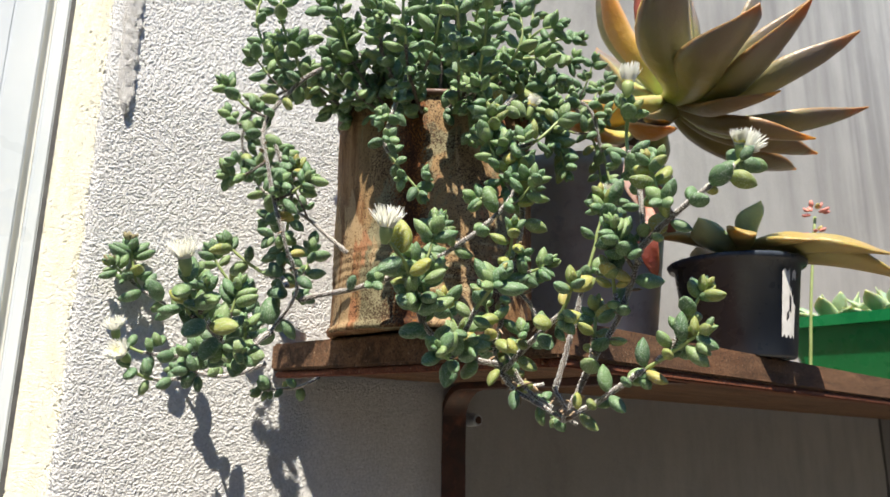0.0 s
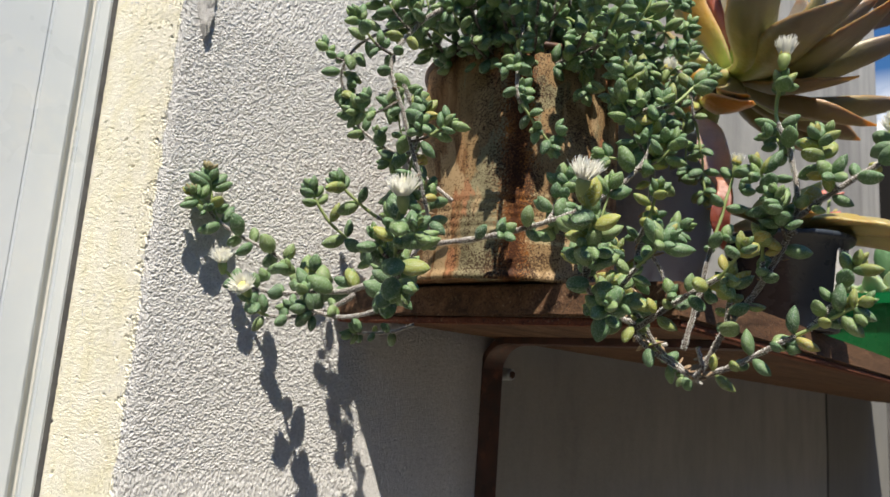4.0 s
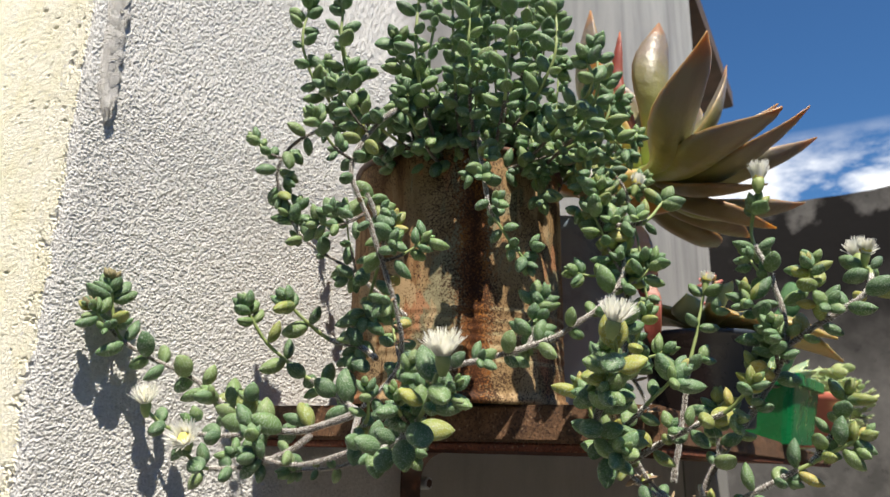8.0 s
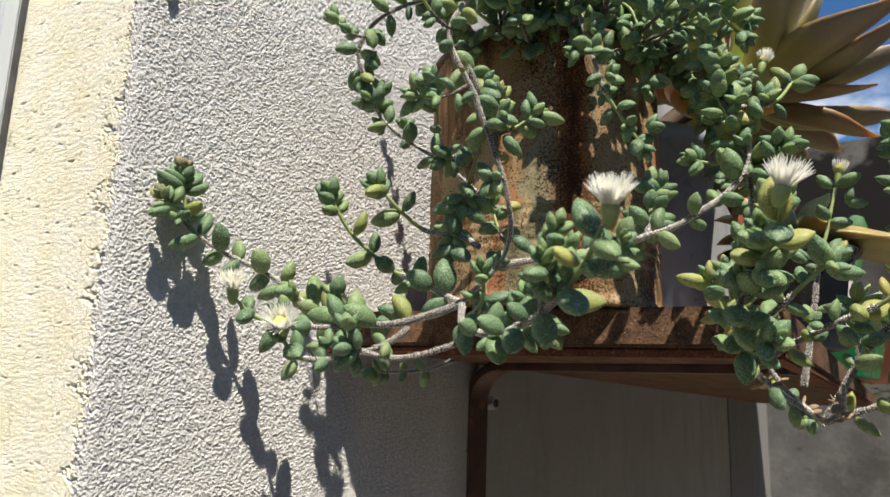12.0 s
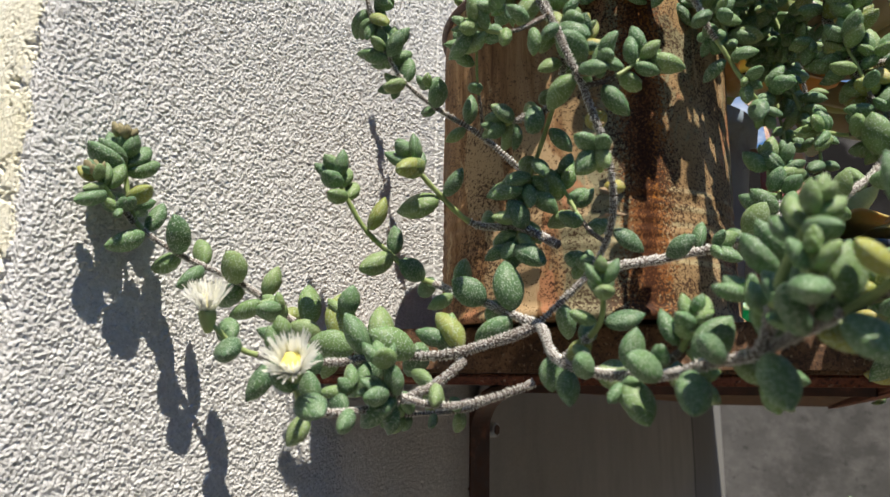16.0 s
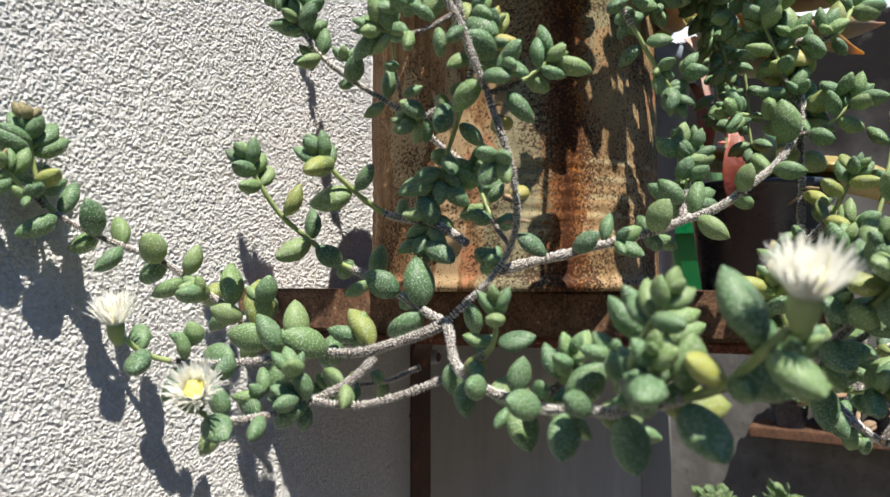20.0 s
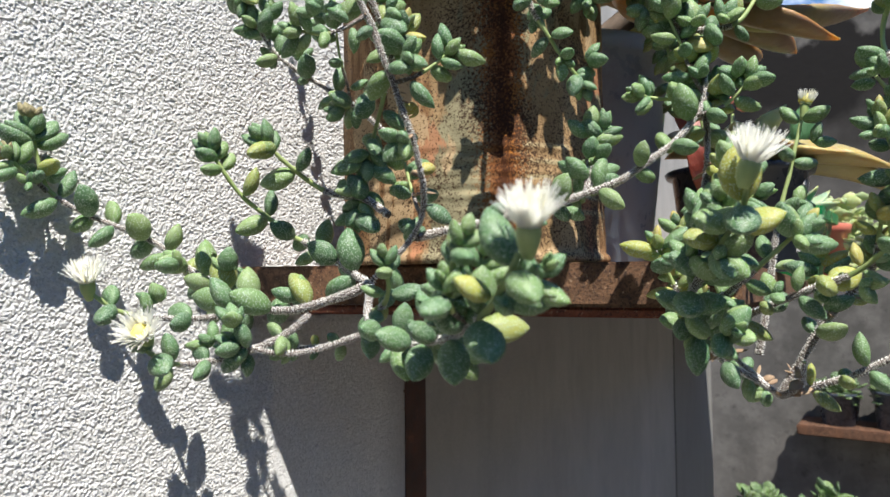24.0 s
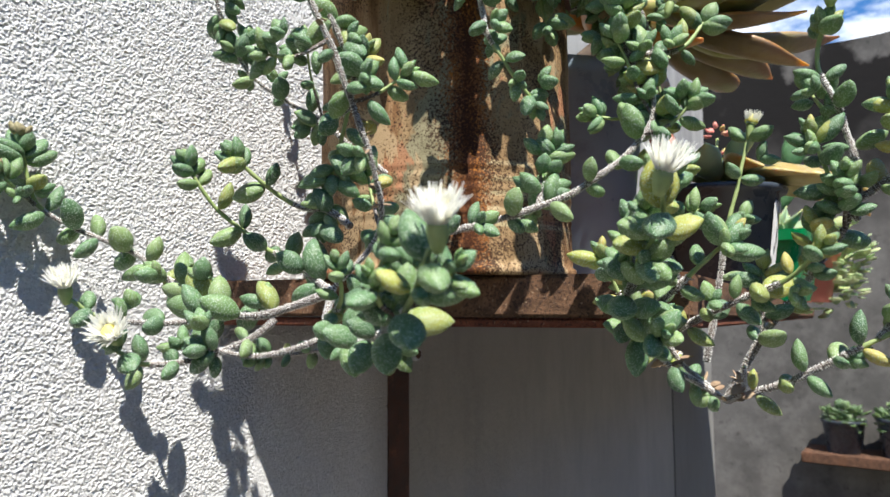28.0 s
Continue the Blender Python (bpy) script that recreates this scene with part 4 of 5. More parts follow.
stem(plant, [(0.103, 0.303, 1.576), (0.090, 0.314, 1.573), (0.076, 0.324, 1.575), (0.067, 0.326, 1.580)], 0.0095, 0.0090, 0.001, 0.1, 0.7, tip=False, tufts=0.22)
stem(plant, [(0.106, 0.288, 1.574), (0.098, 0.293, 1.567), (0.088, 0.301, 1.563), (0.076, 0.306, 1.563), (0.066, 0.300, 1.567)], 0.0095, 0.0090, 0.001, 0.1, 0.7, tip=False, tufts=0.22)
stem(plant, [(0.112, 0.274, 1.569), (0.104, 0.284, 1.565), (0.097, 0.291, 1.564), (0.088, 0.298, 1.567)], 0.011, 0.0090, 0.0009, 0.1, 2.0, tufts=0.22)
stem(plant, [J, (0.122, 0.298, 1.591), (0.122, 0.315, 1.5985), (0.113, 0.322, 1.608), (0.106, 0.325, 1.617), (0.103, 0.326, 1.623)], 0.0112, 0.0102, 0.00105, 0.1, 0.45, tufts=0.0)
stem(plant, [(0.117, 0.270, 1.600), (0.119, 0.281, 1.606), (0.119, 0.293, 1.608), (0.108, 0.298, 1.615), (0.101, 0.301, 1.622)], 0.0112, 0.0100, 0.00105, 0.1, 0.5, tufts=0.0)
stem(plant, [J, (0.100, 0.262, 1.573), (0.088, 0.242, 1.570), (0.074, 0.222, 1.573), (0.062, 0.206, 1.579), (0.056, 0.198, 1.587)], 0.0078, 0.0084, 0.0010, 0.1, 0.8, tip=False, gap=0.03, sides=1)
stem(plant, [(0.074, 0.222, 1.573), (0.066, 0.217, 1.582), (0.064, 0.212, 1.590)], 0.006, 0.0068, 0.0009, 0.1, 0.3)
stem(plant, [(0.100, 0.262, 1.573), (0.094, 0.252, 1.580), (0.090, 0.250, 1.588)], 0.007, 0.0068, 0.0009, 0.1, 0.3)
stem(plant, [(0.119, 0.262, 1.594), (0.137, 0.249, 1.599), (0.152, 0.228, 1.606), (0.163, 0.214, 1.615), (0.175, 0.204, 1.628), (0.182, 0.203, 1.642), (0.180, 0.213, 1.663)], 0.0105, 0.0097, 0.0011, 0.1, 2.0, sides=4)
stem(plant, [(0.152, 0.228, 1.606), (0.160, 0.228, 1.618), (0.163, 0.227, 1.628)], 0.006, 0.0076, 0.0009, 0.2, 0.3)
dried_bits(plant, stem(plant, [(0.225, 0.25, 1.706), (0.205, 0.228, 1.695), (0.180, 0.213, 1.665), (0.186, 0.204, 1.630), (0.176, 0.204, 1.590), (0.173, 0.203, 1.566), (0.188, 0.186, 1.549)], 0.0095, 0.0088, 0.0012, 0.1, 2.0, yellow=0.35, tip=False, sides=3, tufts=0.35), 40, 0.0040, 0.3)
stem(plant, [(0.174, 0.203, 1.568), (0.152, 0.201, 1.572), (0.133, 0.195, 1.580), (0.118, 0.182, 1.594), (0.109, 0.178, 1.600)], 0.0072, 0.0097, 0.001, 0.1, 0.6, tip=False, yellow=0.3, gap=0.03, sides=3)
stem(plant, [(0.133, 0.195, 1.580), (0.128, 0.187, 1.590), (0.122, 0.186, 1.599)], 0.006, 0.0089, 0.0009, 0.1, 0.3)
stem(plant, [(0.152, 0.201, 1.572), (0.147, 0.186, 1.583), (0.149, 0.173, 1.595)], 0.007, 0.0091, 0.0009, 0.1, 0.5)
stem(plant, [(0.174, 0.203, 1.566), (0.172, 0.185, 1.575), (0.167, 0.165, 1.584), (0.163, 0.155, 1.592)], 0.0078, 0.0082, 0.001, 0.1, 0.7, yellow=0.35, tufts=0.3)
dried_bits(plant, stem(plant, [(0.188, 0.186, 1.549), (0.192, 0.176, 1.568), (0.193, 0.163, 1.585), (0.190, 0.150, 1.606), (0.194, 0.153, 1.630), (0.196, 0.159, 1.648), (0.195, 0.156, 1.660)], 0.0125, 0.0086, 0.00115, 0.1, 0.85, yellow=0.25, sides=2, tufts=0.3), 18, 0.0036, 0.0, 0.5)
stem(plant, [(0.190, 0.150, 1.606), (0.190, 0.137, 1.614), (0.194, 0.126, 1.622), (0.207, 0.124, 1.632), (0.219, 0.128, 1.637)], 0.0085, 0.0082, 0.001, 0.1, 0.7, yellow=0.25, tufts=0.3)
stem(plant, [(0.188, 0.186, 1.549), (0.188, 0.168, 1.556), (0.191, 0.147, 1.568), (0.194, 0.130, 1.577)], 0.0088, 0.0082, 0.001, 0.1, 0.6, yellow=0.35, tufts=0.3)
stem(plant, [(0.180, 0.213, 1.656), (0.185, 0.196, 1.656), (0.196, 0.190, 1.668)], 0.0075, 0.0089, 0.001, 0.1, 0.5, yellow=0.35)
stem(plant, [(0.152, 0.285, 1.622), (0.138, 0.306, 1.642), (0.125, 0.318, 1.652), (0.117, 0.323, 1.664)], 0.0098, 0.0086, 0.0009, 0.45, 2.0, sides=2)
stem(plant, [(0.180, 0.28, 1.712), (0.150, 0.292, 1.712), (0.122, 0.312, 1.700), (0.113, 0.325, 1.685), (0.116, 0.325, 1.668)], 0.0085, 0.0086, 0.001, 0.1, 2.0, sides=3)
stem(plant, [(0.165, 0.26, 1.704), (0.146, 0.243, 1.668), (0.144, 0.238, 1.654), (0.155, 0.229, 1.636)], 0.011, 0.0079, 0.0009, 0.2, 0.7)

# leafy shoots that cling round the trunk in front of the can
stem(plant, [(0.107, 0.271, 1.662), (0.1096, 0.2672, 1.652), (0.1141, 0.2666, 1.6433), (0.1164, 0.2702, 1.6332), (0.1173, 0.2747, 1.624), (0.118, 0.2784, 1.6145)], 0.0080, 0.0090, 0.0009, 0.05, 0.6, yellow=0.2, tufts=0.3)
stem(plant, [(0.118, 0.2784, 1.6145), (0.1188, 0.2797, 1.6075), (0.1187, 0.2822, 1.6004)], 0.0075, 0.0090, 0.0009, 0.1, 0.6, tufts=0.3)
stem(plant, [(0.1164, 0.2702, 1.6332), (0.1127, 0.2793, 1.6303), (0.1111, 0.2825, 1.6294)], 0.0068, 0.0082, 0.0009, 0.2, 0.6, tufts=0.3)
stem(plant, [(0.1144, 0.266, 1.6433), (0.1139, 0.2612, 1.6491)], 0.0060, 0.0085, 0.0009, 0.2, 0.6, yellow=0.5, tufts=0.3)

# shoots that hang between the can and the slate pot
stem(plant, [(0.235, 0.270, 1.700), (0.262, 0.250, 1.712), (0.271, 0.241, 1.690), (0.272, 0.238, 1.656)], 0.0085, 0.0088, 0.001, 0.1, 0.6, yellow=0.1, sides=2, tufts=0.3)
stem(plant, [(0.235, 0.262, 1.700), (0.256, 0.236, 1.708), (0.262, 0.228, 1.680), (0.268, 0.225, 1.640)], 0.0085, 0.0088, 0.001, 0.1, 0.6, yellow=0.1, sides=2, tufts=0.3)
stem(plant, [(0.240, 0.275, 1.700), (0.268, 0.262, 1.720), (0.284, 0.250, 1.722), (0.290, 0.246, 1.736)], 0.0085, 0.0088, 0.001, 0.1, 0.5, yellow=0.1, sides=2, tufts=0.3)

# fuller growth on the loop beside the black pot
bush = random.Random(12)
for a in ((0.186, 0.204, 1.630), (0.176, 0.204, 1.600), (0.173, 0.203, 1.575), (0.192, 0.176, 1.568), (0.193, 0.163, 1.585), (0.191, 0.147, 1.568), (0.190, 0.137, 1.614), (0.182, 0.201, 1.561), (0.160, 0.201, 1.572), (0.190, 0.150, 1.600), (0.181, 0.212, 1.655)):
    a = Vector(a)
    d = Vector((bush.uniform(-0.010, 0.012), bush.uniform(-0.014, 0.010), bush.uniform(0.014, 0.026)))
    stem(plant, [a, a + d * 0.5 + Vector((0, 0, -0.003)), a + d], 0.0062, 0.0084, 0.0009, 0.1, 0.4, yellow=0.45, gap=0.03, tufts=0.15)

# bare twigs at the bottom of the loop
for q in ([(0.176, 0.203, 1.572), (0.180, 0.196, 1.560), (0.190, 0.190, 1.552), (0.197, 0.188, 1.548)], [(0.173, 0.203, 1.566), (0.182, 0.201, 1.561), (0.192, 0.200, 1.562)],
          [(0.188, 0.186, 1.549), (0.183, 0.180, 1.553), (0.176, 0.178, 1.560)], [(0.178, 0.204, 1.600), (0.186, 0.200, 1.592), (0.190, 0.198, 1.580)]):
    dried_bits(plant, stem(plant, q, 0.05, 0.006, 0.0008, 0.9, 2.0, tip=False, gap=1.0, tufts=0.0), 7, 0.0042, 0.3, 1.0)

for a, d, e in (((0.064, 0.208, 1.578), (0.064, 0.201, 1.581), (0.062, 0.197, 1.585)), ((0.070, 0.216, 1.575), (0.063, 0.214, 1.578), (0.059, 0.213, 1.583)),
                ((0.088, 0.242, 1.570), (0.089, 0.236, 1.574), (0.087, 0.233, 1.580))):
    stem(plant, [a, d, e], 0.006, 0.0062, 0.0009, 0.1, 0.4, single=False, gap=0.03, tufts=0.3)

# the dense crown above the rim
crown = random.Random(21)
RIM = SHELF_Z + 0.100


def crown_stem(end, lift, r0=0.036, size=0.0090, **more):
    a = crown.uniform(0, 2 * math.pi)
    q = r0 * math.sqrt(crown.random())
    b = Vector((CAN[0] - 0.008 + q * math.cos(a), CAN[1] - 0.008 + q * math.sin(a), RIM))
    end = Vector(end)
    end.y = min(end.y, 0.322 - crown.uniform(0, 0.02))
    mid = b.lerp(end, 0.74)
    mid.z = b.z + (end.z - b.z) * 0.45 + lift
    stem(plant, [b, mid, end], 0.0082, size, 0.001, 0.2, 0.5, single=False, gap=0.04, **more)


for k in range(16):
    crown_stem((CAN[0] - 0.022 + crown.gauss(0, 0.030), CAN[1] - 0.030 + crown.gauss(0, 0.026), RIM + crown.uniform(0.05, 0.125)), -0.004, tufts=0.2)
for k in range(19):
    a = radians(crown.uniform(188, 312))
    q = crown.uniform(0.055, 0.092)
    crown_stem((CAN[0] + q * math.cos(a), CAN[1] + q * math.sin(a), RIM + crown.uniform(0.008, 0.05)), 0.020, tufts=0.2)
for k in range(8):
    a = radians(crown.uniform(215, 305))
    q = crown.uniform(0.060, 0.078)
    crown_stem((CAN[0] + q * math.cos(a), CAN[1] + q * math.sin(a), RIM - crown.uniform(0.0, 0.026)), 0.028, tufts=0.2)
# upright shoots that stand clear of the rest
for end, low in (((0.113, 0.315, 1.756), 0.05), ((0.118, 0.297, 1.753), 0.05), ((0.124, 0.309, 1.727), 0.03), ((0.128, 0.297, 1.724), 0.03), ((0.135, 0.274, 1.722), 0.035), ((0.134, 0.270, 1.756), 0.06),
                 ((0.140, 0.247, 1.752), 0.06), ((0.145, 0.232, 1.746), 0.06), ((0.156, 0.218, 1.742), 0.05), ((0.168, 0.205, 1.725), 0.04), ((0.192, 0.212, 1.722), 0.035), ((0.180, 0.25, 1.790), 0.07), ((0.19, 0.27, 1.80), 0.08), ((0.150, 0.20, 1.708), 0.02)):
    e = Vector(end)
    b0 = Vector((CAN[0] - 0.012 + crown.uniform(-0.02, 0.02), CAN[1] - 0.012 + crown.uniform(-0.02, 0.02), RIM))
    knee = b0.lerp(Vector((e.x, e.y, e.z - low)), 0.72) + Vector((0, 0, 0.008))
    stem(plant, [b0, knee, e - Vector((0, 0, low * 0.45)), e + Vector((crown.uniform(-0.004, 0.004), 0, 0.004))], 0.0078, 0.0088, 0.001, 0.2, 0.55, single=False, gap=0.02, tufts=0.1)
# one shoot near the wall throws a thin shadow on it
stem(plant, [(0.205, 0.320, RIM), (0.192, 0.338, 1.712), (0.178, 0.344, 1.745), (0.164, 0.346, 1.782)], 0.0065, 0.0052, 0.001, 0.3, 0.6, single=False, tufts=0.0)

# a bristly budded shoot out of the bottom of the loop
stem(plant, [(0.190, 0.192, 1.560), (0.198, 0.189, 1.585), (0.203, 0.187, 1.603), (0.206, 0.183, 1.620), (0.208, 0.181, 1.631)], 0.016, 0.0085, 0.001, 0.2, 0.6, tip=False, tufts=0.2, gap=0.05)

# flowers
flower(plant, (0.208, 0.180, 1.635), (0.1, -0.2, 1), 0.0036, True)
flower(plant, (0.221, 0.128, 1.641), (0.5, -0.1, 0.9), 0.0062)
flower(plant, (0.212, 0.125, 1.640), (-0.2, -0.2, 1), 0.0045, True)
flower(plant, (0.055, 0.196, 1.5905), (-0.30, -0.2, 1), 0.0052)
flower(plant, (0.107, 0.177, 1.604), (-0.1, -0.35, 1), 0.0060)
flower(plant, (0.066, 0.326, 1.583), (-0.3, -0.2, 1), 0.0054)
flower(plant, (0.064, 0.299, 1.571), (-0.75, -0.55, 0.5), 0.0056)
flower(plant, (0.192, 0.154, 1.667), (0.1, -0.1, 1), 0.0064, True)
flower(plant, (0.186, 0.198, 1.672), (0.3, -0.2, 1), 0.0042, True)

# ---- pots on the shelf ----
def pot(name, place, r0, r1, h, m, label, lip=0.004):
    """A tapered plastic pot with a turned lip and soil inside."""
    x, y, z = place
    p = base(name, place, label, "pot")
    prof = [(0.0, z), (r0 - 0.001, z), (r0, z + 0.001), (r1 - 0.002, z + h - lip * 2.4), (r1 + 0.001, z + h - lip * 2.2), (r1 + 0.002, z + h - 0.001), (r1 + 0.001, z + h), (r1 - 0.001, z + h), (r1 - 0.002, z + h - 0.002), (r1 - 0.004, z + h - 0.012)]
    part("body", lathe(prof, (x, y), 48), m, p, smooth=True)
    bm = bmesh.new()
    bmesh.ops.create_circle(bm, cap_ends=True, segments=32, radius=r1 - 0.003, matrix=pose(x, y, z + h - 0.010))
    part("soil", bm, SOIL, p)
    return p


pot("plant_pot", (0.340, 0.322, SHELF_Z - 0.0027), 0.048, 0.062, 0.118, BLUEP, "large slate-grey plastic pot behind the tin can")
small = pot("plant_pot", (0.385, 0.236, SHELF_Z - 0.0036), 0.029, 0.037, 0.056, BLACKP, "small black plastic pot with a white paint scrape", 0.0016)
pot("plant_pot", (0.80, 0.252, SHELF_Z - 0.011), 0.028, 0.037, 0.056, REDP, "red plastic pot at the shelf end")


def tub(lo, hi, z, h, taper, m):
    t = base("planter_tub", ((lo[0] + hi[0]) / 2, (lo[1] + hi[1]) / 2, z), "bright green plastic planter tub on the shelf", "tub")
    shell = ((taper, z), (0.0015, z + h * 0.85), (0.003, z + h * 0.85), (0.005, z + h * 0.72))
    lip = ((0.0012, z + h * 0.845), (-0.0030, z + h * 0.85), (-0.0036, z + h), (0.0020, z + h), (0.0030, z + h * 0.80))
    for name, levels in (("body", shell), ("rim", lip)):
        part(name, tub_ring(lo, hi, levels), m, t)
    return t


def tub_ring(lo, hi, levels):
    bm = bmesh.new()
    rings = []
    for d, zz in levels:
        ring = []
        for cx, cy, a0 in ((hi[0] - d, hi[1] - d, 0), (lo[0] + d, hi[1] - d, 90), (lo[0] + d, lo[1] + d, 180), (hi[0] - d, lo[1] + d, 270)):
            for k in range(4):
                a = radians(a0 + k * 30)
                rr = 0.008
                ring.append(bm.verts.new((cx - rr * math.copysign(1, math.cos(radians(a0 + 45))) + rr * math.cos(a), cy - rr * math.copysign(1, math.sin(radians(a0 + 45))) + rr * math.sin(a), zz)))
        rings.append(ring)
    for a, b in zip(rings, rings[1:]):
        for i in range(16):
            bm.faces.new((a[i], a[(i + 1) % 16], b[(i + 1) % 16], b[i]))
    bm.faces.new(rings[0][::-1])
    bm.faces.new(rings[-1])
    return bm


tub((0.62, 0.224), (0.755, 0.34), SHELF_Z - 0.0095, 0.060, 0.011, GREENP)


# ---- rosettes ----
def blade_mesh(width, thick, cup, bend, m, rings=12, sides=12):
    """A waxy pointed rosette leaf of length 1 along X."""
    verts, faces = [], []
    for i in range(rings + 1):
        u = i / rings
        w = width * (0.34 + 0.66 * math.sin(min(1, u / 0.62) * math.pi / 2) ** 1.3) * (1.0 if u < 0.62 else max(0.0, 1 - ((u - 0.62) / 0.38) ** 2.1)) + 0.004
        th = thick * (1 - 0.75 * u ** 2)
        for k in range(sides):
            a = 2 * math.pi * k / sides
            y, z = math.cos(a) * w, math.sin(a) * th * (0.45 + 0.55 * min(1, w / width))
            verts.append((u, y + 0.035 * math.sin(2.4 * math.pi * u), z + cup * (y / width) ** 2 * width + bend * (u * u - 0.55 * math.sin(math.pi * u))))
    for i in range(rings):
        for k in range(sides):
            a, b = i * sides + k, i * sides + (k + 1) % sides
            faces.append((a, b, b + sides, a + sides))
    faces.append(tuple(range(sides))[::-1])
    faces.append(tuple(range(rings * sides, (rings + 1) * sides)))
    me = mesh_of("leaf", verts, faces, m)
    rim = me.attributes.new("rim", "FLOAT", "POINT")
    rim.data.foreach_set("value", [abs(math.cos(2 * math.pi * (i % sides) / sides)) for i in range(len(verts))])
    return me


def rosette(thing, centre, leaves, meshes, bends=(0.1, 0.1, 0.1, 0.1)):
    """leaves: azimuth and elevation of the tip, length, which mesh."""
    for az, el, ln, k in leaves:
        d = Vector((math.cos(radians(az)) * math.cos(radians(el)), math.sin(radians(az)) * math.cos(radians(el)), math.sin(radians(el))))
        up = Vector((-d.x, -d.y, 0)) * math.sin(radians(el)) + Vector((0, 0, 1)) * max(0.15, math.cos(radians(el)))
        ob = new("leaf", meshes[k])
        ob.matrix_basis = aim(Vector(centre) + d * 0.004, d, up, ln) @ Matrix.Rotation(math.atan(bends[k]), 4, "Y") @ Matrix.Rotation(0.35 * math.sin(az * 1.7 + el), 4, "X")
        under(ob, thing)


graft = base("rosette_succulent", (0.338, 0.322, SHELF_Z + 0.095), "large grey-pink rosette succulent with orange-edged pointed leaves", "succulent")
C = (0.361, 0.259, 1.746)
v, f = tube(spline([(0.338, 0.322, SHELF_Z + 0.093), (0.345, 0.305, 1.71), C], 0.006), lambda s: 0.0065)
under(new("stem", mesh_of("stem", v, f, WOODY)), graft)
BL = [blade_mesh(0.150, 0.070, 0.50, 0.10, ROS), blade_mesh(0.128, 0.070, 0.50, 0.16, ROS), blade_mesh(0.13, 0.07, 0.45, 0.12, ROSO), blade_mesh(0.13, 0.04, 0.5, -0.2, ROSR), blade_mesh(0.055, 0.03, 0.6, 0.1, ROSR), blade_mesh(0.125, 0.055, 0.5, 0.22, ROS), blade_mesh(0.115, 0.06, 0.4, 0.12, ROST), blade_mesh(0.095, 0.06, 0.35, 0.26, ROS)]
rosette(graft, C, [(-123, -2, 0.113, 0), (-102, 5, 0.105, 5), (-77, 10, 0.102, 7), (-53, -5, 0.108, 7), (-85, 24, 0.087, 7), (-141, 16, 0.116, 5), (-27, -14, 0.102, 6), (-5, -9, 0.125, 6),
                   (161, 59, 0.085, 2), (-122, 81, 0.102, 5), (148, 72, 0.112, 5), (151, 83, 0.10, 4), (168, -13, 0.10, 2), (-150, -30, 0.074, 6), (-70, -26, 0.085, 6), (-100, -18, 0.08, 6),
                   (30, 35, 0.105, 0), (75, 45, 0.10, 0), (-20, 50, 0.10, 5), (-60, 52, 0.095, 5), (100, 12, 0.10, 1), (50, -5, 0.11, 1), (40, 75, 0.085, 1), (-50, 76, 0.07, 1)], BL, (0.10, 0.16, 0.12, -0.2, 0.1, 0.22, 0.12, 0.26))
DRYLEAF = blade_mesh(0.17, 0.03, 0.6, -0.22, ROSP)
for place, d, ln, me, words in (((0.312, 0.241, 1.664), (-0.1, -0.12, -1), 0.040, BL[3], "dried dark red hanging leaf"), ((0.316, 0.257, 1.704), (-0.05, -0.40, -0.9), 0.050, DRYLEAF, "limp pink hanging leaf"),
                                ((0.345, 0.262, 1.690), (0.1, -0.3, -1), 0.036, BL[3], "dried dark red hanging leaf")):
    ob = new("leaf", me)
    ob.matrix_basis = aim(Vector(place), Vector(d), Vector((-0.8, -0.6, 0.1)), ln)
    tagged(under(ob, graft), words)

SPOON = blade_mesh(0.24, 0.10, 0.35, 0.10, ROSO)
for place, tip, words in (((0.332, 0.262, 1.722), (0.305, 0.222, 1.697), "thick orange leaf bent towards the yard"), ((0.335, 0.275, 1.727), (0.268, 0.282, 1.724), "orange pointed leaf low on the rosette"),
                          ((0.330, 0.265, 1.718), (0.262, 0.262, 1.706), "orange pointed leaf low on the rosette")):
    d = Vector(tip) - Vector(place)
    ob = new("leaf", SPOON if words[0] == "t" else BL[2])
    ob.matrix_basis = aim(Vector(place), d, Vector((-0.3, -0.6, 0.7)), d.length)
    tagged(under(ob, graft), words)

yellow = base("yellowing_rosette", (0.385, 0.236, SHELF_Z + 0.046), "wilting yellow rosette leaves lying over the small black pot", "succulent")
YB = [blade_mesh(0.16, 0.09, 0.3, -0.10, YEL), blade_mesh(0.2, 0.1, 0.3, 0.1, PALE)]
rosette(yellow, (0.385, 0.236, SHELF_Z + 0.058), [(-75, 4, 0.075, 0), (-60, -2, 0.085, 0), (-100, 8, 0.05, 0), (-140, 10, 0.05, 0), (-170, 15, 0.045, 1), (-30, 10, 0.07, 0), (150, 20, 0.05, 0), (60, 20, 0.05, 0), (-120, 40, 0.035, 1)], YB)

pale = base("pale_rosette", (0.685, 0.285, SHELF_Z + 0.045), "pale green rosette succulents filling the green tub", "succulent")
for cx, cy, n in ((0.655, 0.255, 0), (0.66, 0.305, 15), (0.72, 0.265, 25)):
    rosette(pale, (cx, cy, SHELF_Z + 0.044), [(a + n, 30 if a % 2 else 15, 0.042, 1) for a in range(0, 360, 33)] + [(a + n, 60, 0.03, 1) for a in range(10, 360, 60)], YB)

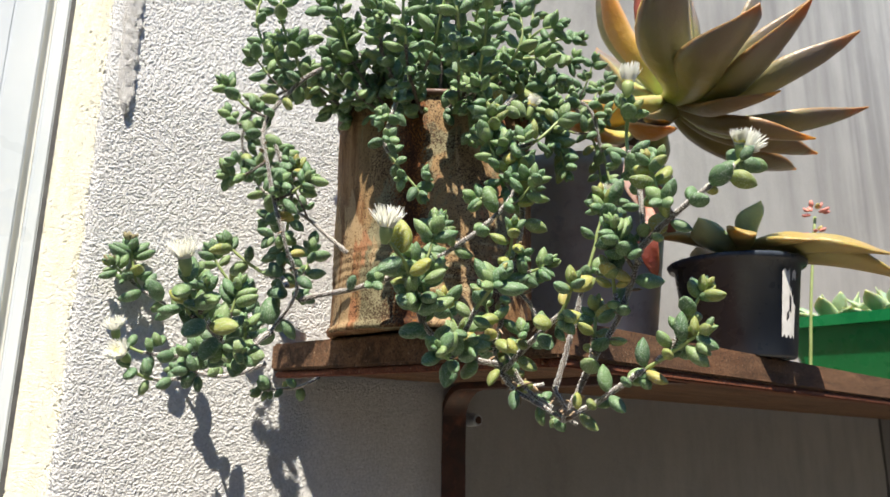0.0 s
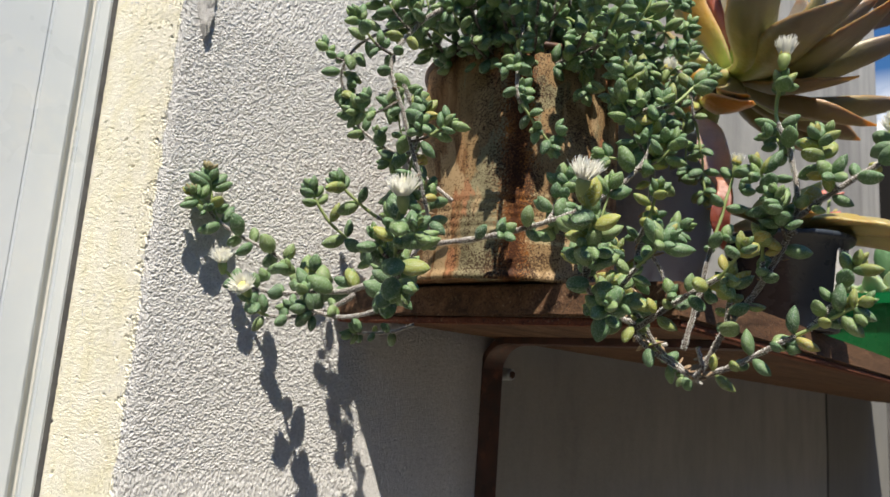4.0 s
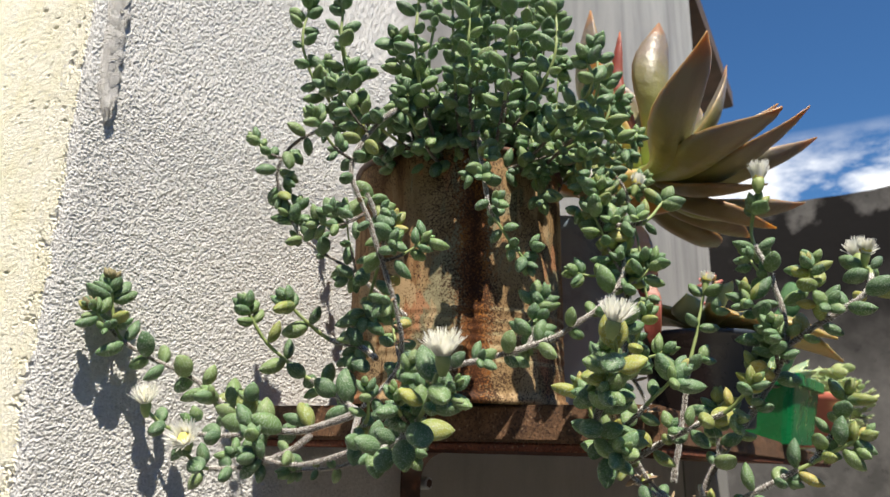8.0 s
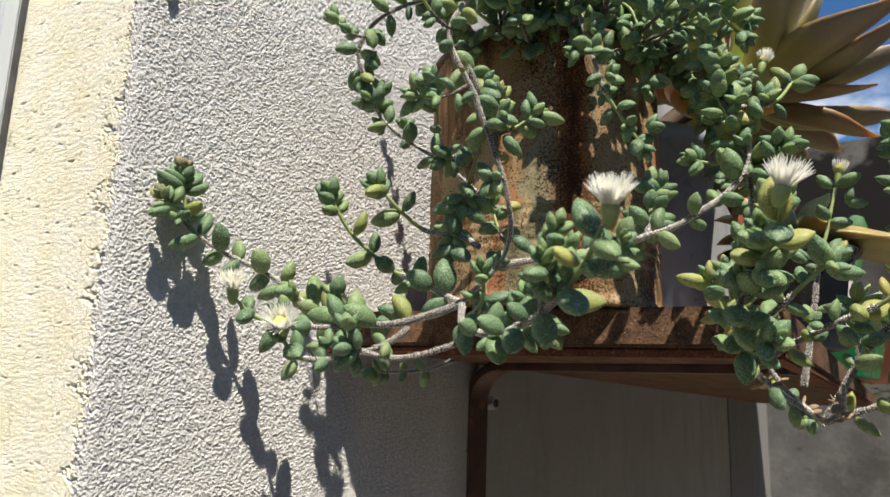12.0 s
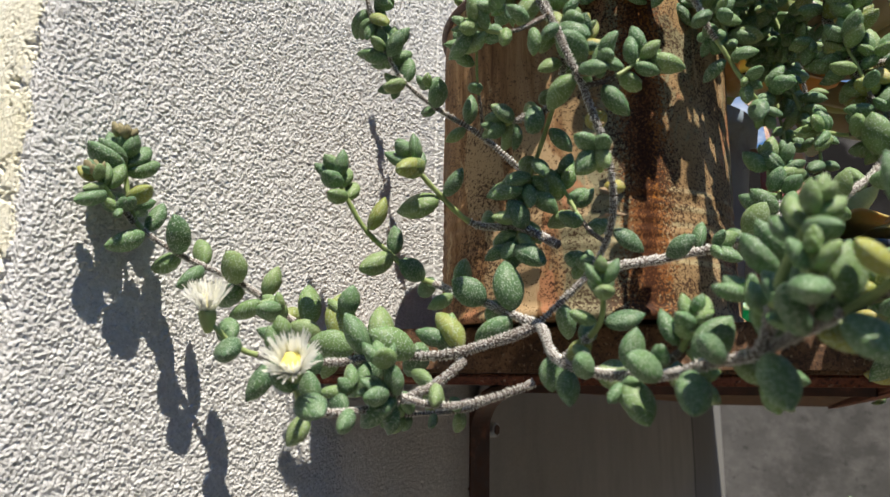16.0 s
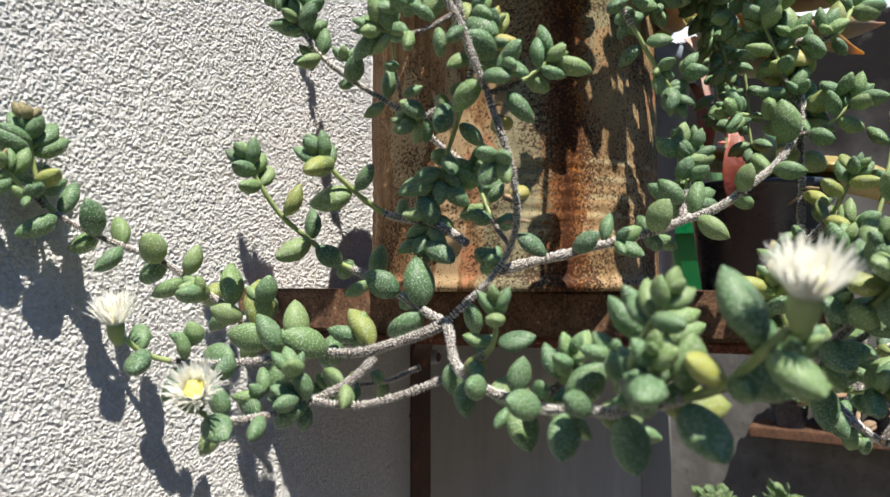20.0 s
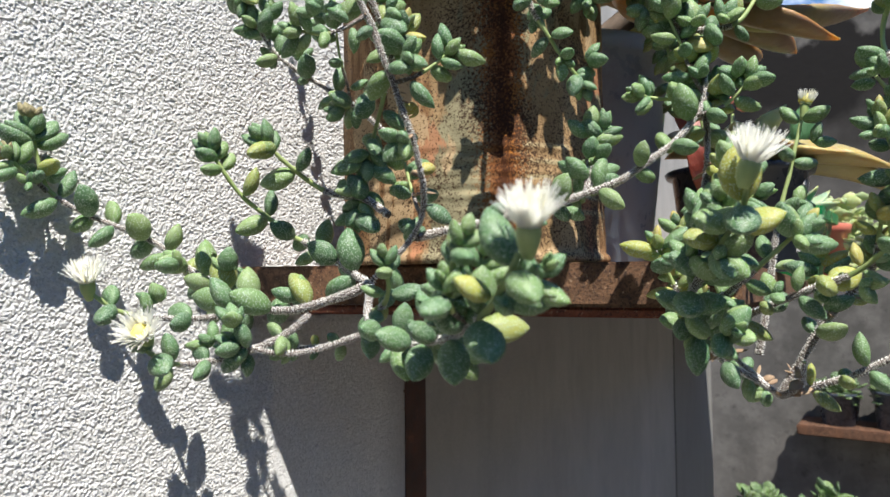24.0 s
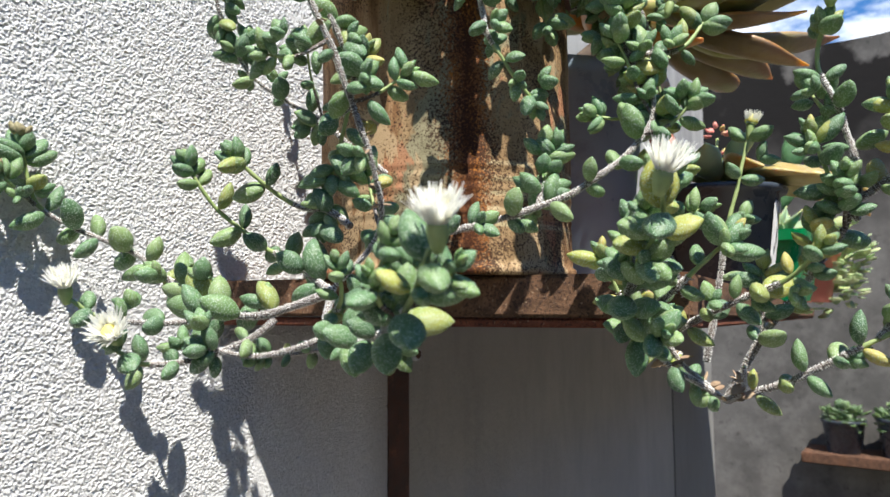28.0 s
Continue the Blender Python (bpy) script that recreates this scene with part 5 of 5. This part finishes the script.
# ---- more on the shelf ----
SCRAPE = mat_plain("white_paint_scrape", (0.62, 0.61, 0.58), (0.78, 0.77, 0.74), 0.7, 200, 0.3)
verts, faces = [], []
for j in range(9):
    for i in range(7):
        a = radians(-106 + i * 3.2)
        h = 0.006 + 0.036 * j / 8 + (0.002 if i % 2 else 0)
        rr = 0.029 + (0.037 - 0.002 - 0.029) * h / 0.0464 + 0.0006
        verts.append((0.385 + rr * math.cos(a), 0.236 + rr * math.sin(a), SHELF_Z + h))
for j in range(8):
    for i in range(6):
        if noise.noise(Vector((i * 0.9, j * 0.55, 4.2))) > -0.18:
            faces.append((j * 7 + i, j * 7 + i + 1, j * 7 + i + 8, j * 7 + i + 7))
under(new("paint_scrape", mesh_of("paint_scrape", verts, faces, SCRAPE, False)), small)


def leafy_mass(thing, centre, spread, count, size, m, drop=0.0, seed=3, broad=1.75):
    """A loose clump of many small leaves round a centre."""
    r = random.Random(seed)
    vv, ff = [], []
    for k in range(count):
        d = Vector((r.gauss(0, 1), r.gauss(0, 1), r.gauss(0, 1))).normalized()
        p = Vector(centre) + Vector((d.x * spread[0], d.y * spread[1], d.z * spread[2])) * r.uniform(0.55, 1.0)
        p.z -= drop * r.random() ** 2
        sv, sf = SHAPES_LOW[k % 3]
        mm = aim(p, d + Vector((0, 0, 0.5)) + Vector((r.uniform(-0.5, 0.5), r.uniform(-0.5, 0.5), 0)), Vector((0, 0, 1)), size * r.uniform(0.7, 1.25))
        mm = mm @ Matrix.Diagonal((1, broad, 0.5, 1))
        o = len(vv)
        vv += [mm @ Vector(q) for q in sv]
        ff += [tuple(i + o for i in f) for f in sf]
    ob = under(new("foliage", mesh_of("foliage", vv, ff, m)), thing)
    return tagged(ob, kind="stuff")


LIGHTLEAF = mat_leaf("pale_leaf_mass", (0.22, 0.30, 0.10), (0.32, 0.42, 0.18), (0.50, 0.55, 0.30), joined=True)
GREENLEAF = mat_leaf("bright_leaf_mass", (0.03, 0.07, 0.02), (0.06, 0.12, 0.03), (0.11, 0.18, 0.05), joined=True)
DUSKY = mat_leaf("dusky_leaf_mass", (0.08, 0.07, 0.06), (0.13, 0.11, 0.09), (0.22, 0.16, 0.13), joined=True)
spill = base("spilling_plant", (0.80, 0.252, SHELF_Z + 0.03), "pale green leafy plant spilling over the red pot", "plant")
leafy_mass(spill, (0.840, 0.228, SHELF_Z + 0.044), (0.05, 0.04, 0.032), 430, 0.0088, LIGHTLEAF, 0.05, 5, 2.3)

# cactus behind the pots
CACT = mat_plain("cactus_skin", (0.04, 0.13, 0.045), (0.08, 0.20, 0.07), 0.6, 120, 0.6, 0.002)
CZ = SHELF_Z - 0.0137
cactus = base("pad_cactus", (0.912, 0.311, CZ), "green pad cactus in a dark pot on the shelf", "cactus")
prof = [(0.0, CZ), (0.030, CZ), (0.038, CZ + 0.05), (0.040, CZ + 0.052), (0.038, CZ + 0.055), (0.034, CZ + 0.05)]
part("pot_body", lathe(prof, (0.912, 0.311), 32), BLACKP, cactus, smooth=True)
for px, py, pz, w, h, tilt in ((0.912, 0.311, 0.045, 0.020, 0.085, 6), (0.914, 0.293, 0.115, 0.018, 0.07, 18), (0.907, 0.323, 0.112, 0.015, 0.05, -20), (0.917, 0.275, 0.165, 0.014, 0.045, 12)):
    bm = bmesh.new()
    bmesh.ops.create_uvsphere(bm, u_segments=18, v_segments=12, radius=1)
    for v in bm.verts:
        s = 1 + 0.06 * noise.noise(v.co * 5)
        v.co = Vector((v.co.x * 0.008 * s, v.co.y * w * s, (v.co.z + 1) * h / 2 * s))
    bmesh.ops.transform(bm, matrix=pose(px, py, CZ + pz, tilt, 0, 25), verts=bm.verts[:])
    part("pad", bm, CACT, cactus, smooth=True)

# pink flower stalk
PINK = mat_plain("pink_bud", (0.60, 0.16, 0.15), (0.75, 0.32, 0.24), 0.6, 300, 0.4)
stalk = base("flower_stalk", (0.555, 0.285, SHELF_Z - 0.006), "thin flower stalk with coral pink buds", "flower")
top = Vector((0.572, 0.277, 1.712))
v, f = tube(spline([(0.555, 0.285, SHELF_Z - 0.006), (0.56, 0.28, 1.65), top], 0.008), lambda s: 0.0012)
under(new("stalk", mesh_of("stalk", v, f, SHOOT)), stalk)
florets = random.Random(4)
for k in range(16):
    low = k > 11  # a second, smaller cluster hangs lower
    d = Vector((florets.gauss(0, 1), florets.gauss(0, 1), florets.uniform(-0.2, 1.2))).normalized()
    at = top + (Vector((-0.012, -0.004, -0.016)) if low else Vector((0, 0, 0.002))) + d * (0.0035 if low else 0.0060)
    sv, sf = SHAPES_LOW[k % 3]
    m = aim(at, d, Vector((0, 0, 1)), 0.0062)
    under(new("bud", mesh_of("bud", [m @ Vector(q) for q in sv], sf, YEL if k % 5 == 2 else PINK)), stalk)

# ---- mortar smear on the wall ----
MORTAR = mat_plain("grey_mortar", (0.58, 0.57, 0.555), (0.72, 0.71, 0.69), 0.9, 260, 1.0, 0.0018, stain=(0.42, 0.41, 0.40))
verts, faces = [], []
n = 150
for j in range(n + 1):
    z = 1.703 + 0.30 * j / n
    ends = min(1, (j + 0.6) / 5)
    wide = 0.0036 if j < 6 else 0.0048 if j < 12 else 0.0056
    lo = -wide * ends - 0.0014 * noise.noise(Vector((1.3, j * 0.27, 0))) - 0.0008 * noise.noise(Vector((4.3, j * 0.9, 0)))
    hi = wide * ends + 0.0016 * noise.noise(Vector((7.1, j * 0.31, 0))) + 0.0008 * noise.noise(Vector((9.1, j * 0.9, 0)))
    up = 0.0022 + 0.0022 * max(0, 1 - abs(j - 4) / 4)
    for i in range(9):
        f0 = i / 8
        hh = -0.002 if i in (0, 8) else up * (0.75 if i in (1, 7) else 1.0) + 0.0016 * noise.noise(Vector((i * 0.9, j * 0.8, 5)))
        verts.append((smear_middle(z) + lo + (hi - lo) * f0, WALL_Y - hh, z))
for j in range(n):
    for i in range(8):
        a = j * 9 + i
        faces.append((a, a + 1, a + 10, a + 9))
faces.append(tuple(range(9))[::-1])
smear = under(new("mortar_smear", mesh_of("mortar_smear", verts, faces, MORTAR)), wall)
tagged(smear, "grey smear of old mortar")

# ---- far ledge with pots ----
ledge = base("wall_ledge", (2.1, 0.0, 1.14), "brown plank ledge on the far yard wall", "shelf")
part("plank", box((2.06, -1.2, 1.160), (2.2, 0.45, 1.186), 0.003), LEDGE, ledge)
for y in (-0.25, -1.0):
    part("bracket", box((2.08, y - 0.012, 1.02), (2.2, y + 0.012, 1.16), 0.002), RUSTBAR, ledge)
r = random.Random(4)
mats = [(BLACKP, "black"), (BLACKP, "black"), (BLACKP, "black"), (REDP, "red"), (BLACKP, "black"), (BLUEP, "slate")]
for i, (m, word) in enumerate(mats):
    y = 0.355 - i * 0.125
    p = pot("plant_pot", (2.125, y, 1.186), 0.040, 0.052, 0.085 + 0.012 * (i % 2), m, word + " plastic pot on the far wall ledge")
    tagged(p, group="pots on the far ledge")
    g = base("small_succulent", (2.125, y, 1.26), ("dusky" if i in (2, 4) else "fresh green") + " small succulent growing in a pot", "succulent", "plants on the far ledge")
    leafy_mass(g, (2.125, y, 1.280), (0.045, 0.05, 0.03), 120, 0.019, DUSKY if i in (2, 4) else GREENLEAF, 0.02, 30 + i)

# ---- low bench with pots under the far ledge ----
bench = base("low_bench", (1.92, 0.46, 0.0), "dark low bench with small potted plants", "bench")
part("top", box((1.72, 0.30, 0.90), (2.12, 0.62, 0.93), 0.003), PLANK, bench)
for x in (1.76, 2.08):
    for y in (0.34, 0.58):
        part("leg", box((x - 0.02, y - 0.02, 0.0), (x + 0.02, y + 0.02, 0.90), 0.002), PLANK, bench)
for i, (x, y) in enumerate(((1.84, 0.40), (1.90, 0.52), (2.00, 0.36))):
    p = pot("plant_pot", (x, y, 0.93), 0.035, 0.045, 0.07, (REDP, BLACKP, BLACKP)[i], ("red", "black", "black")[i] + " plastic pot on the low bench")
    tagged(p, group="pots on the low bench")
    g = base("small_succulent", (x, y, 1.0), "bright green small succulent in a bench pot", "succulent", "plants on the low bench")
    leafy_mass(g, (x, y, 1.015), (0.045, 0.045, 0.035), 60, 0.028, GREENLEAF, 0.02, 50 + i)
